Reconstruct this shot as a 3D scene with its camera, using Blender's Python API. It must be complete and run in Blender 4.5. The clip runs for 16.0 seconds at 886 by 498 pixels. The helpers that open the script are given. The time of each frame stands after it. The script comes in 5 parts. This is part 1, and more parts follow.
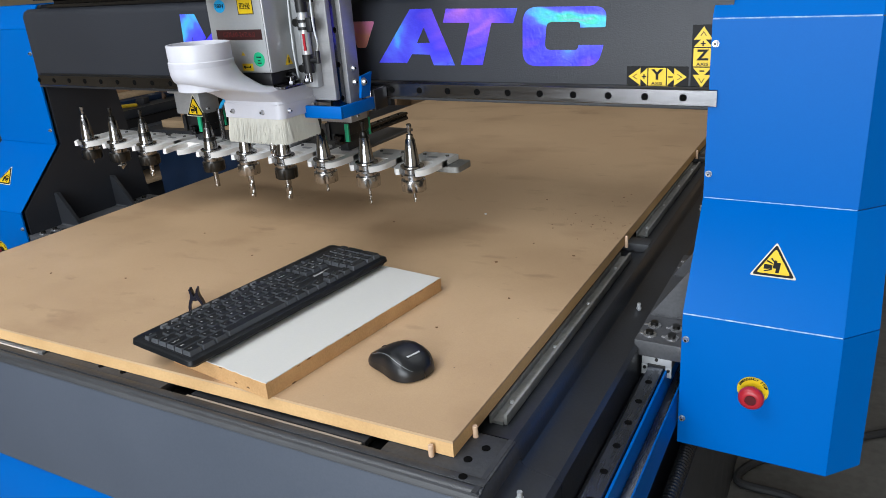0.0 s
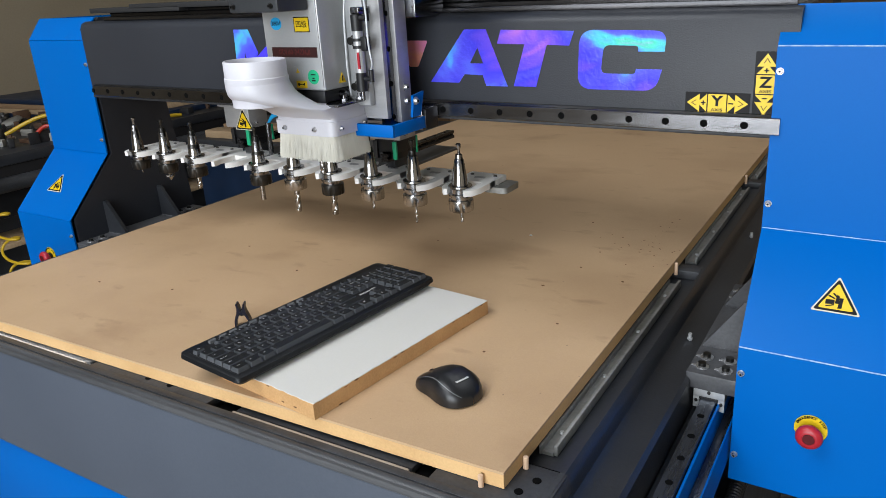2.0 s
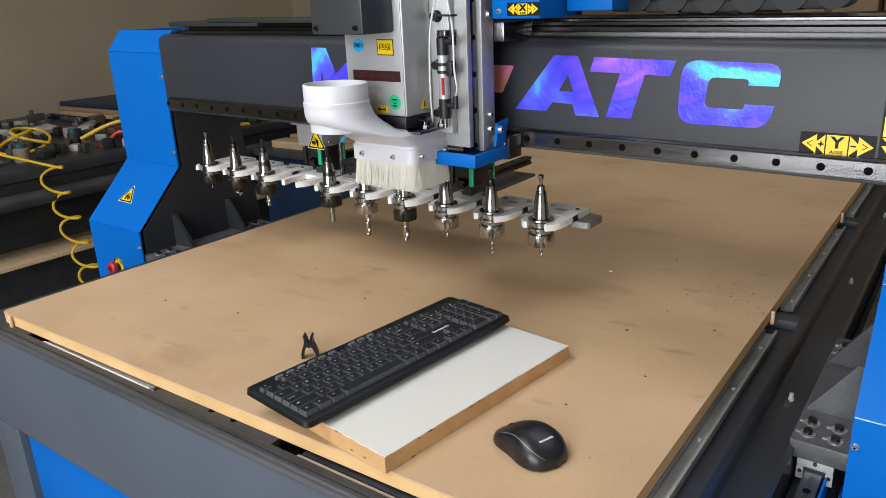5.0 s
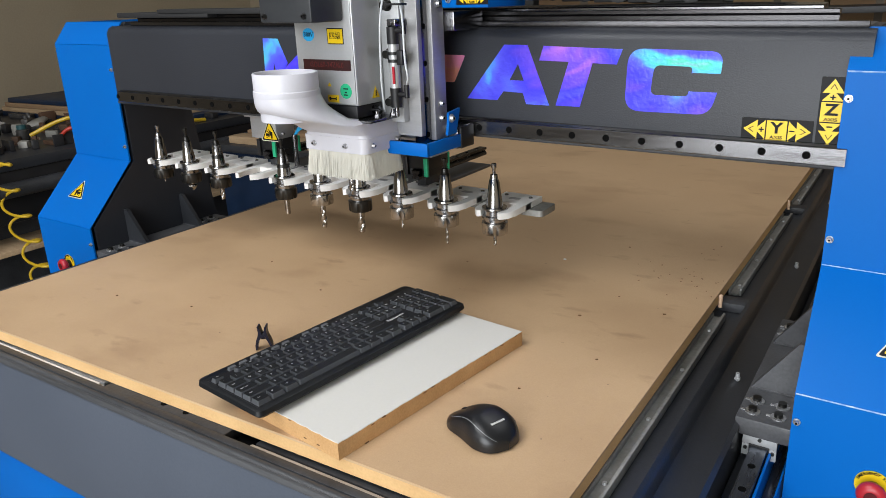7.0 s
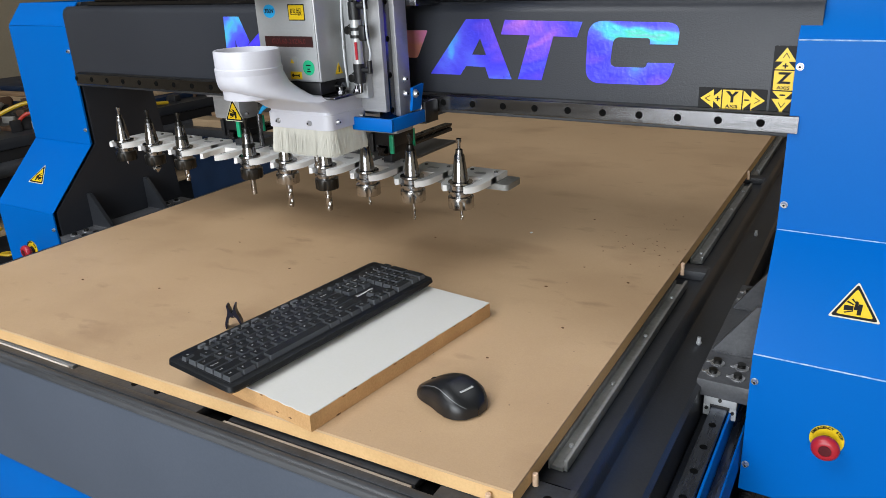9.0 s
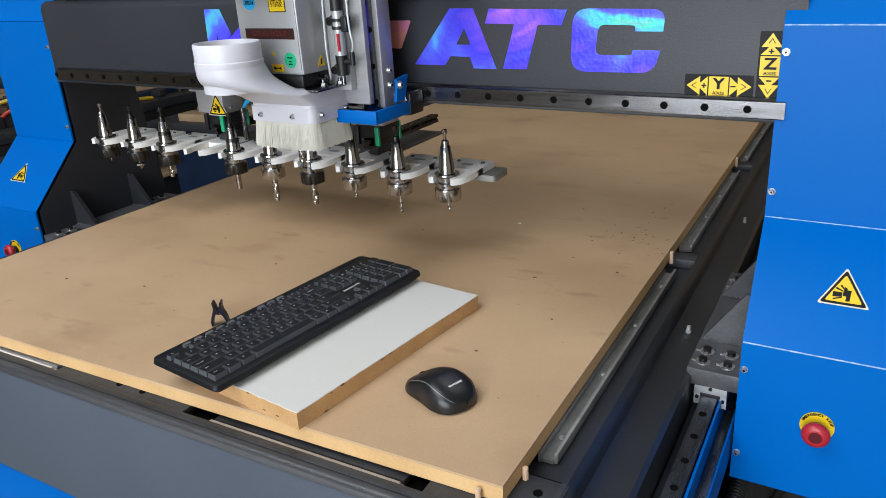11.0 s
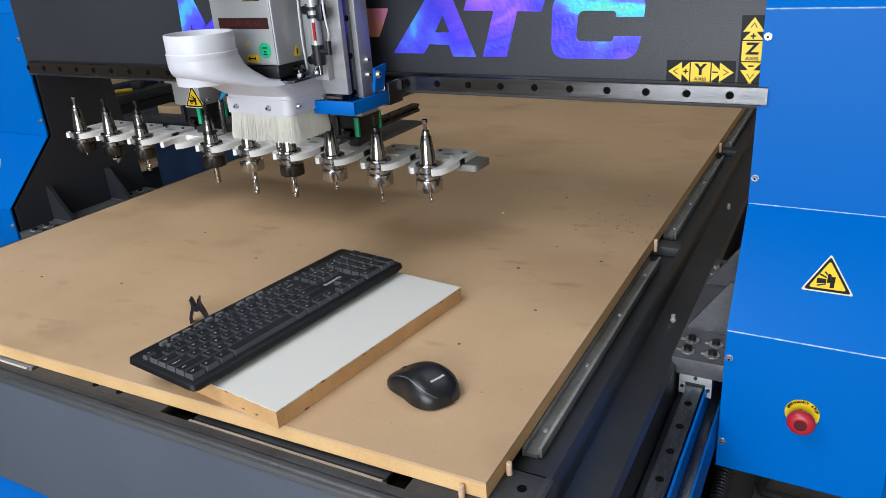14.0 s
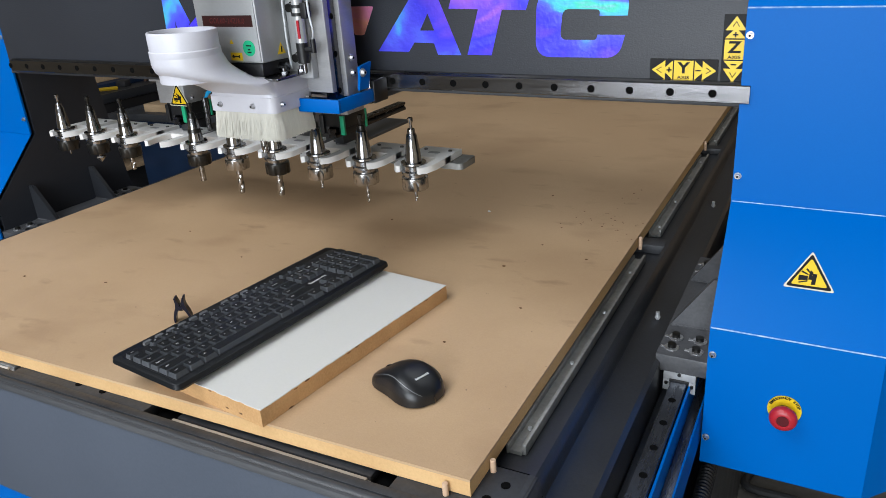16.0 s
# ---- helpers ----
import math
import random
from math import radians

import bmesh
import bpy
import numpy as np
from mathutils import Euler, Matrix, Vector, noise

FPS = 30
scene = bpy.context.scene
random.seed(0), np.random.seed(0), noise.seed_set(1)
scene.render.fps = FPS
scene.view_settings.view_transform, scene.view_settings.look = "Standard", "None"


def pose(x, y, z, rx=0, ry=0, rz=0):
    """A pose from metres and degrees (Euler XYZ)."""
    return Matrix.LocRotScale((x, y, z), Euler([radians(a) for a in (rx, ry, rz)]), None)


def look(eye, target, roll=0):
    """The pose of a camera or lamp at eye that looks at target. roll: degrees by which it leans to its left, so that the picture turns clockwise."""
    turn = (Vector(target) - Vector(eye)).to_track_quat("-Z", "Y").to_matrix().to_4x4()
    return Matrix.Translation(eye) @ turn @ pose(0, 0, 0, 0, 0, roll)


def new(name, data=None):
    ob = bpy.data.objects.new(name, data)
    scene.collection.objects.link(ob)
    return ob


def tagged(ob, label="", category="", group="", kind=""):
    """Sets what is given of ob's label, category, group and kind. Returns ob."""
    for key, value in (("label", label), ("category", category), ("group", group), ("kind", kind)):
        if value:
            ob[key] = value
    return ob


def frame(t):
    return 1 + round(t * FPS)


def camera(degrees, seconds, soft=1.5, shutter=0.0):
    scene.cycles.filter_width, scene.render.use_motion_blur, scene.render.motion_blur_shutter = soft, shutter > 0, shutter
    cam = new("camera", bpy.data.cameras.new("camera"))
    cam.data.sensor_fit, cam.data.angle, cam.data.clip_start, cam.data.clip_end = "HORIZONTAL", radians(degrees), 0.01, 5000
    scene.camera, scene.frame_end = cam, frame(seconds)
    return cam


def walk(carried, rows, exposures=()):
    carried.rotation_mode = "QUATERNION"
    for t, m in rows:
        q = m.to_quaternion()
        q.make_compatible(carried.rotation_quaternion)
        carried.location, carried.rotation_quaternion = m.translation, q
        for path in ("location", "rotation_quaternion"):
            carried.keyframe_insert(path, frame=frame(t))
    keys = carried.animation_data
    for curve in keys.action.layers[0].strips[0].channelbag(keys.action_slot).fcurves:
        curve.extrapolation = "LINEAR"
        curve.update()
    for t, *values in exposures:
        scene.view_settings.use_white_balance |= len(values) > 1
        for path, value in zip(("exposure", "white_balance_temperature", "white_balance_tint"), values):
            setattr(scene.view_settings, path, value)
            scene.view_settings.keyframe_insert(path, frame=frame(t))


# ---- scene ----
cam = camera(62.5, 16.0, soft=0.75)
PATH = [
    (0, (0.375, -0.639, 1.325), (-0.559, 0.985, 0.624), -4.5),
    (0.5, (0.372, -0.635, 1.331), (-0.562, 0.988, 0.628), -4.4),
    (1, (0.371, -0.633, 1.332), (-0.575, 0.986, 0.636), -4.2),
    (1.5, (0.365, -0.634, 1.332), (-0.606, 0.977, 0.653), -3.9),
    (2, (0.34, -0.639, 1.336), (-0.67, 0.956, 0.675), -3.6),
    (2.5, (0.302, -0.638, 1.343), (-0.755, 0.934, 0.703), -3.3),
    (3, (0.264, -0.63, 1.358), (-0.84, 0.917, 0.735), -3.1),
    (3.2, (0.259, -0.625, 1.369), (-0.862, 0.911, 0.748), -2.9),
    (5.3, (0.259, -0.59, 1.355), (-0.876, 0.933, 0.729), -2.5),
    (5.5, (0.259, -0.589, 1.355), (-0.863, 0.944, 0.728), -2.7),
    (6, (0.267, -0.589, 1.352), (-0.833, 0.957, 0.721), -2.5),
    (6.5, (0.275, -0.59, 1.346), (-0.801, 0.972, 0.712), -2.4),
    (7, (0.279, -0.591, 1.344), (-0.774, 0.985, 0.705), -2.4),
    (7.5, (0.283, -0.597, 1.345), (-0.749, 0.99, 0.7), -2.4),
    (8, (0.288, -0.603, 1.344), (-0.724, 0.993, 0.69), -2.5),
    (8.5, (0.293, -0.603, 1.34), (-0.704, 0.996, 0.669), -2.6),
    (9, (0.293, -0.602, 1.337), (-0.685, 1.0, 0.646), -3.0),
    (9.5, (0.294, -0.601, 1.335), (-0.671, 1.002, 0.629), -3.4),
    (12, (0.291, -0.579, 1.335), (-0.662, 1.026, 0.619), -3.8),
    (12.5, (0.287, -0.576, 1.335), (-0.665, 1.028, 0.615), -3.9),
    (13, (0.284, -0.573, 1.333), (-0.659, 1.031, 0.6), -4.0),
    (13.5, (0.288, -0.569, 1.33), (-0.646, 1.038, 0.593), -4.1),
    (14, (0.293, -0.568, 1.333), (-0.628, 1.043, 0.587), -4.3),
    (14.5, (0.298, -0.567, 1.334), (-0.611, 1.05, 0.586), -4.4),
    (15, (0.3, -0.566, 1.332), (-0.601, 1.055, 0.583), -4.3),
    (15.5, (0.297, -0.566, 1.329), (-0.599, 1.057, 0.579), -4.2),
    (16, (0.299, -0.566, 1.332), (-0.595, 1.057, 0.581), -4.1),
]
walk(cam, [(t, look(eye, target, roll)) for t, eye, target, roll in PATH],
     [(0, -0.10, 6150, 9), (2, -0.10, 6250, 9), (3, -0.04, 6450, 10), (6, 0.0, 6500, 10), (9.5, -0.12, 6250, 9), (16, -0.13, 6150, 9)])

# ---- light ----
world = bpy.data.worlds.new("sky")
scene.world = world
world.use_nodes = True
wn = world.node_tree
sky = wn.nodes.new("ShaderNodeTexSky")
sky.sky_type, sky.sun_disc = "NISHITA", False
sky.sun_elevation, sky.sun_rotation = radians(40), radians(200)
wn.links.new(sky.outputs[0], wn.nodes["Background"].inputs[0])
wn.nodes["Background"].inputs[1].default_value = 0.12


def area_light(name, eye, target, sx, sy, watts, colour):
    data = bpy.data.lights.new(name, "AREA")
    data.shape, data.size, data.size_y, data.energy, data.color = "RECTANGLE", sx, sy, watts, colour
    ob = new(name, data)
    ob.matrix_world = look(eye, target)
    return ob


# area lamps: one in an assumed shutter door, two added as overhead fill
area_light("assumed_door_light", (0.3, -4.62, 1.9), (0.3, 0.0, 1.6), 3.2, 3.3, 272, (0.95, 0.98, 1.0))
area_light("overhead_fill", (-1.4, -1.9, 3.93), (-1.4, -1.9, 0), 2.6, 2.4, 138, (0.97, 0.98, 1.0))
area_light("overhead_fill", (0.3, 1.7, 3.93), (0.3, 1.7, 0), 2.4, 0.8, 20, (0.97, 0.98, 1.0))


# ---- materials ----
def material(name, a, b=None, rough=0.5, metal=0.0, scale=8.0, fine=120.0, bump=0.05, stretch=(1, 1, 1), coat=0.0, vary=0.0, wear=0.12, gloss=0.5):
    """A surface between two colours, mottled at a coarse and a fine scale, with a little relief and uneven gloss."""
    m = bpy.data.materials.new(name)
    m.use_nodes = True
    t = m.node_tree
    p = t.nodes["Principled BSDF"]
    b = b or tuple(c * 0.8 for c in a)
    co = t.nodes.new("ShaderNodeTexCoord")
    mp = t.nodes.new("ShaderNodeMapping")
    mp.inputs["Scale"].default_value = stretch
    t.links.new(co.outputs["Object"], mp.inputs[0])
    n1, n2 = t.nodes.new("ShaderNodeTexNoise"), t.nodes.new("ShaderNodeTexNoise")
    n1.inputs["Scale"].default_value, n2.inputs["Scale"].default_value = scale, fine
    n1.inputs["Detail"].default_value, n2.inputs["Detail"].default_value = 6, 4
    for n in (n1, n2):
        t.links.new(mp.outputs[0], n.inputs["Vector"])
    mix = t.nodes.new("ShaderNodeMix")
    mix.data_type = "FLOAT"
    mix.inputs[0].default_value = 0.4
    t.links.new(n1.outputs[0], mix.inputs[2])
    t.links.new(n2.outputs[0], mix.inputs[3])
    ramp = t.nodes.new("ShaderNodeValToRGB")
    ramp.color_ramp.elements[0].position, ramp.color_ramp.elements[1].position = 0.36, 0.64
    ramp.color_ramp.elements[0].color, ramp.color_ramp.elements[1].color = (*b, 1), (*a, 1)
    t.links.new(mix.outputs[0], ramp.inputs[0])
    last = ramp.outputs[0]
    if vary:
        info, hsv, mr = t.nodes.new("ShaderNodeObjectInfo"), t.nodes.new("ShaderNodeHueSaturation"), t.nodes.new("ShaderNodeMapRange")
        mr.inputs[3].default_value, mr.inputs[4].default_value = 1 - vary, 1 + vary
        t.links.new(info.outputs["Random"], mr.inputs[0])
        t.links.new(mr.outputs[0], hsv.inputs["Value"])
        t.links.new(last, hsv.inputs["Color"])
        last = hsv.outputs[0]
    t.links.new(last, p.inputs["Base Color"])
    rr = t.nodes.new("ShaderNodeMapRange")
    rr.inputs[3].default_value, rr.inputs[4].default_value = max(0.03, rough - wear), min(1, rough + wear)
    t.links.new(n1.outputs[0], rr.inputs[0])
    t.links.new(rr.outputs[0], p.inputs["Roughness"])
    p.inputs["Metallic"].default_value = metal
    p.inputs["Coat Weight"].default_value = coat
    p.inputs["Specular IOR Level"].default_value = gloss
    if bump:
        bp = t.nodes.new("ShaderNodeBump")
        bp.inputs["Strength"].default_value, bp.inputs["Distance"].default_value = bump, 0.002
        t.links.new(n2.outputs[0], bp.inputs["Height"])
        t.links.new(bp.outputs[0], p.inputs["Normal"])
    return m


def foil(name, stops):
    """Holographic foil: a crinkled sheet, its shifting sheen painted as tints that drift across it."""
    m = material(name, (0.3, 0.3, 0.9), rough=0.32, metal=0.15, scale=30, fine=150, bump=0.55, gloss=0.3)
    t = m.node_tree
    p = t.nodes["Principled BSDF"]
    co, n, ramp = t.nodes.new("ShaderNodeTexCoord"), t.nodes.new("ShaderNodeTexNoise"), t.nodes.new("ShaderNodeValToRGB")
    mp = t.nodes.new("ShaderNodeMapping")
    mp.inputs["Scale"].default_value = (1.0, 1.0, 1.7)
    n.inputs["Scale"].default_value, n.inputs["Detail"].default_value, n.inputs["Distortion"].default_value = 5.5, 3, 0.6
    t.links.new(co.outputs["Object"], mp.inputs[0])
    t.links.new(mp.outputs[0], n.inputs["Vector"])
    t.links.new(n.outputs[0], ramp.inputs[0])
    while len(ramp.color_ramp.elements) < len(stops):
        ramp.color_ramp.elements.new(0.5)
    for e, (at, c) in zip(ramp.color_ramp.elements, stops):
        e.position, e.color = at, (*c, 1)
    t.links.new(ramp.outputs[0], p.inputs["Base Color"])
    return m


M_BLUE = material("blue_powder_coat", (0.0008, 0.118, 0.458), (0.0006, 0.110, 0.434), 0.40, scale=3, fine=420, bump=0.05, wear=0.06, gloss=0.13)
# pale colour for the highlight along the cover folds
M_FOLD = material("fold_highlight", (0.42, 0.55, 0.72), (0.10, 0.25, 0.55), 0.4, scale=60)
M_BLUE_DARK = material("dark_blue_paint", (0.006, 0.020, 0.055), (0.004, 0.013, 0.035), 0.5)
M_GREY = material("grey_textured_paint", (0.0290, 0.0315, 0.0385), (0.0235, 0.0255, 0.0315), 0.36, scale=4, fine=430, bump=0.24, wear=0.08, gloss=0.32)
M_FRAME = material("grey_satin_paint", (0.078, 0.091, 0.118), (0.066, 0.078, 0.102), 0.42, scale=3, fine=260, bump=0.06, wear=0.08)
M_SOOT = material("oily_black_steel", (0.042, 0.044, 0.049), (0.020, 0.021, 0.024), 0.50, scale=14, fine=160, bump=0.25, wear=0.18)
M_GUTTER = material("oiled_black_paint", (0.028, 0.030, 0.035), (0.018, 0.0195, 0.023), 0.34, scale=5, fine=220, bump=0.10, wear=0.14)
M_LIP = material("worn_machined_lip", (0.070, 0.072, 0.077), (0.040, 0.042, 0.046), 0.42, scale=9, fine=120, bump=0.10, stretch=(0.3, 4, 4), wear=0.15)
# dark bluish base imitates the column's underside mirrored in the steel
M_RAIL = material("reflection_dark_rail_steel", (0.115, 0.125, 0.145), (0.075, 0.082, 0.098), 0.28, metal=0.8, scale=12, fine=90, bump=0.04, stretch=(12, 1, 12))
M_ZINC = material("zinc_plated_screw", (0.52, 0.52, 0.53), (0.44, 0.44, 0.45), 0.28, metal=0.75, scale=60)
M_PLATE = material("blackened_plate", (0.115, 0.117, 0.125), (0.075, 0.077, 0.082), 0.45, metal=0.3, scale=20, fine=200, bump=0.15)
M_STEEL = material("ground_steel", (0.20, 0.20, 0.21), (0.165, 0.165, 0.175), 0.20, metal=1.0, scale=12, fine=90, bump=0.03, stretch=(1, 12, 12))
M_STEEL_DARK = material("dull_rail_steel", (0.062, 0.060, 0.063), (0.040, 0.040, 0.043), 0.24, metal=0.9, scale=12, fine=90, bump=0.05, stretch=(1, 12, 12))
M_CHROME = material("polished_tool_steel", (0.40, 0.40, 0.41), (0.32, 0.32, 0.33), 0.17, metal=1.0, scale=30, fine=200, bump=0.02, wear=0.06)
M_NUT = material("satin_collet_nut", (0.46, 0.45, 0.44), (0.40, 0.395, 0.385), 0.22, metal=1.0, scale=25, bump=0.02, wear=0.04)
M_BLACKNUT = material("blackened_collet_nut", (0.06, 0.058, 0.055), (0.04, 0.04, 0.038), 0.32, metal=0.9, scale=30)
M_DRILL = material("bright_tool_steel", (0.46, 0.44, 0.42), (0.36, 0.345, 0.33), 0.24, metal=1.0, scale=60)
M_ALU = material("milled_aluminium", (0.44, 0.44, 0.45), (0.37, 0.37, 0.38), 0.42, metal=0.45, scale=16, fine=150, bump=0.06, stretch=(1, 1, 5))
M_ALU_SILVER = material("silver_painted_housing", (0.50, 0.51, 0.52), (0.46, 0.47, 0.48), 0.38, metal=0.45, scale=5, fine=300, bump=0.03)
M_TSLOT = material("anodised_strip", (0.30, 0.30, 0.285), (0.20, 0.20, 0.19), 0.5, metal=0.4, scale=18, fine=120, bump=0.08)
M_WHITE = material("white_moulded_plastic", (0.61, 0.605, 0.655), (0.585, 0.58, 0.63), 0.38, scale=4, fine=260, bump=0.03)
M_POM = material("white_acetal", (0.80, 0.79, 0.77), (0.74, 0.73, 0.71), 0.45, scale=12)
M_BRISTLE = material("cream_bristles", (0.68, 0.66, 0.58), (0.60, 0.58, 0.51), 0.6, scale=90, fine=400, stretch=(1, 1, 0.1), bump=0.1)
M_BLACKPL = material("black_plastic", (0.010, 0.010, 0.012), (0.008, 0.008, 0.009), 0.45, scale=20, fine=500, bump=0.06, wear=0.06)
M_KEYCASE = material("black_keyboard_case", (0.006, 0.007, 0.009), (0.004, 0.005, 0.006), 0.46, scale=9, fine=600, bump=0.08, wear=0.10, gloss=0.35)
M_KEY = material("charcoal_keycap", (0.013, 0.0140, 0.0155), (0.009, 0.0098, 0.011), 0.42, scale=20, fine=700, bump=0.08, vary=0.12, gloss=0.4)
# keycap sides coloured paler than the tops, as if catching light
M_KEYSIDE = material("lit_keycap_side", (0.074, 0.079, 0.087), (0.058, 0.062, 0.069), 0.42, scale=20, fine=700, bump=0.05, vary=0.12, gloss=0.5)
M_MEDIAKEY = material("silver_grey_media_key", (0.15, 0.155, 0.165), (0.12, 0.125, 0.13), 0.35, scale=20, vary=0.15)
M_MOUSE = material("soft_black_rubber_paint", (0.009, 0.0095, 0.011), (0.006, 0.0065, 0.0075), 0.36, scale=12, fine=700, bump=0.05)
M_LEGEND = material("white_print", (0.66, 0.66, 0.67), rough=0.5)
M_DARKBOX = material("dark_grey_enclosure", (0.035, 0.038, 0.042), (0.028, 0.030, 0.034), 0.4, scale=8)
M_RUBBER = material("matt_black_rubber", (0.014, 0.0145, 0.016), rough=0.7)
M_HOLE = material("shadowed_bore", (0.002, 0.002, 0.002), rough=0.9, gloss=0.1)
M_YELLOW = material("yellow_vinyl", (0.78, 0.53, 0.010), (0.74, 0.50, 0.009), 0.35, scale=10)
M_BLACKVINYL = material("black_vinyl", (0.007, 0.007, 0.008), rough=0.45, gloss=0.2)
M_CREAMVINYL = material("cream_vinyl_edge", (0.70, 0.68, 0.55), rough=0.4)
M_RED = material("red_button_plastic", (0.42, 0.018, 0.030), (0.36, 0.015, 0.025), 0.35, scale=15)
M_REDDARK = material("dark_red_insert", (0.09, 0.004, 0.008), rough=0.4)
M_CYAN = material("cyan_vinyl", (0.02, 0.36, 0.72), rough=0.4)
M_GREEN = material("green_vinyl", (0.02, 0.42, 0.20), rough=0.4)
M_MAROON = material("dark_model_plate", (0.045, 0.012, 0.012), (0.03, 0.009, 0.009), 0.35)
M_REDPRINT = material("red_print", (0.13, 0.016, 0.016), rough=0.4)
M_FOIL = foil("holographic_foil", [(0.27, (0.62, 0.20, 0.60)), (0.34, (0.16, 0.08, 0.78)), (0.43, (0.06, 0.05, 0.80)), (0.50, (0.09, 0.09, 0.86)),
                                   (0.56, (0.10, 0.16, 0.92)), (0.60, (0.10, 0.42, 0.90)), (0.66, (0.08, 0.62, 0.46)), (0.74, (0.40, 0.24, 0.80))])
M_FOIL_ROSE = foil("rose_holographic_foil", [(0.30, (0.45, 0.20, 0.70)), (0.40, (0.70, 0.22, 0.55)), (0.48, (0.82, 0.22, 0.38)), (0.55, (0.85, 0.36, 0.26)), (0.62, (0.78, 0.26, 0.48)), (0.72, (0.55, 0.25, 0.75))])
M_CLEAR = material("milky_air_hose", (0.62, 0.65, 0.68), (0.55, 0.58, 0.6), 0.3, scale=12)
M_WOODPIN = material("beech_dowel", (0.66, 0.47, 0.32), (0.56, 0.38, 0.25), 0.6, scale=60, stretch=(1, 1, 0.1))
M_CORE = material("raw_board_edge", (0.60, 0.36, 0.16), (0.46, 0.26, 0.105), 0.8, scale=18, fine=300, bump=0.3)
M_NICK = material("dark_chipped_edge", (0.20, 0.10, 0.04), (0.10, 0.05, 0.022), 0.9, scale=60)
M_LAMINATE = material("off_white_laminate", (0.69, 0.675, 0.63), (0.66, 0.645, 0.60), 0.36, scale=4, fine=300, bump=0.02)
M_NAVY = material("navy_clip", (0.005, 0.006, 0.018), rough=0.35, gloss=0.25)
M_WALL = material("cream_wall", (0.47, 0.395, 0.285), (0.42, 0.35, 0.25), 0.8, scale=1.5, fine=60, bump=0.1)
M_CEIL = material("corrugated_lining", (0.55, 0.55, 0.53), rough=0.8)
M_FLOOR = material("stained_concrete", (0.11, 0.104, 0.094), (0.06, 0.056, 0.05), 0.7, scale=2.5, fine=40, bump=0.3)
M_CARD = material("brown_cardboard", (0.32, 0.20, 0.11), (0.24, 0.15, 0.08), 0.8, scale=6, stretch=(1, 1, 4))
M_TIMBER = material("pale_timber", (0.46, 0.33, 0.20), (0.34, 0.23, 0.13), 0.7, scale=9, stretch=(1, 8, 8))
M_PALESTRIP = material("weathered_pale_strip", (0.42, 0.38, 0.33), (0.33, 0.29, 0.25), 0.6, scale=20, stretch=(1, 6, 6))
M_YHOSE = material("yellow_nylon_hose", (0.62, 0.40, 0.02), rough=0.35)
M_RHOSE = material("red_nylon_hose", (0.45, 0.03, 0.015), rough=0.35)
# clutter colours lowered to carry the dimness around the bench
M_JUNK = [material("clutter_beige", (0.17, 0.135, 0.095), rough=0.6, vary=0.4), material("clutter_grey", (0.06, 0.058, 0.056), rough=0.5, vary=0.5),
          material("clutter_black", (0.02, 0.02, 0.022), rough=0.4), material("clutter_teal", (0.015, 0.07, 0.08), rough=0.5),
          material("clutter_brown", (0.085, 0.045, 0.025), rough=0.7, vary=0.4), material("clutter_white", (0.36, 0.35, 0.32), rough=0.5)]


def fibreboard():
    """Sheet of raw MDF: even tan with cloudy handling stains, streaks and scattered dark specks."""
    m = material("raw_mdf", (0.560, 0.384, 0.224), (0.490, 0.326, 0.185), 0.60, scale=3.2, fine=520, bump=0.12)
    t = m.node_tree
    p = t.nodes["Principled BSDF"]
    base = p.inputs["Base Color"].links[0].from_socket
    co = t.nodes.new("ShaderNodeTexCoord")
    for scale, stretch, lo, hi, col, amount in ((2.6, (1, 1, 1), 0.50, 0.70, (0.32, 0.20, 0.11), 0.36), (6, (0.7, 1.2, 1), 0.56, 0.74, (0.27, 0.16, 0.085), 0.38),
                                                (19, (0.6, 1.3, 1), 0.64, 0.80, (0.20, 0.12, 0.065), 0.40), (95, (1, 1, 1), 0.735, 0.775, (0.08, 0.045, 0.025), 0.7)):
        mp, n, mr, mix = (t.nodes.new("ShaderNode" + k) for k in ("Mapping", "TexNoise", "MapRange", "Mix"))
        mp.inputs["Scale"].default_value = stretch
        mp.inputs["Location"].default_value = (scale, 0.3 * scale, 0)
        n.inputs["Scale"].default_value, n.inputs["Detail"].default_value = scale, 5
        mr.inputs[1].default_value, mr.inputs[2].default_value, mr.inputs[4].default_value = lo, hi, amount
        mix.data_type = "RGBA"
        mix.inputs[7].default_value = (*col, 1)
        t.links.new(co.outputs["Object"], mp.inputs[0])
        t.links.new(mp.outputs[0], n.inputs["Vector"])
        t.links.new(n.outputs[0], mr.inputs[0])
        t.links.new(mr.outputs[0], mix.inputs[0])
        t.links.new(base, mix.inputs[6])
        base = mix.outputs[2]
    t.links.new(base, p.inputs["Base Color"])
    return m


M_MDF = fibreboard()
M_MDFEDGE = material("sawn_mdf_edge", (0.66, 0.43, 0.20), (0.56, 0.345, 0.15), 0.75, scale=12, fine=300, bump=0.12)

# ---- building helpers ----
ORIGIN, LEAN = {}, {}
GANTRY_Y = -0.006            # where the bridge stands along the table


def thing(name, at, label, category, group="", lean=None, turn=0.0):
    """An Empty at the base of a thing. lean: it belongs to the bridge, which stands a touch higher on its far side; the x at which its heights are true."""
    ob = new(name)
    ob.empty_display_size = 0.05
    ob.location = at
    ob.rotation_euler = (0, 0, radians(turn))
    ORIGIN[ob.name] = Vector((0, 0, 0)) if turn else Vector(at)
    LEAN[ob.name] = lean
    return tagged(ob, label, category, group)


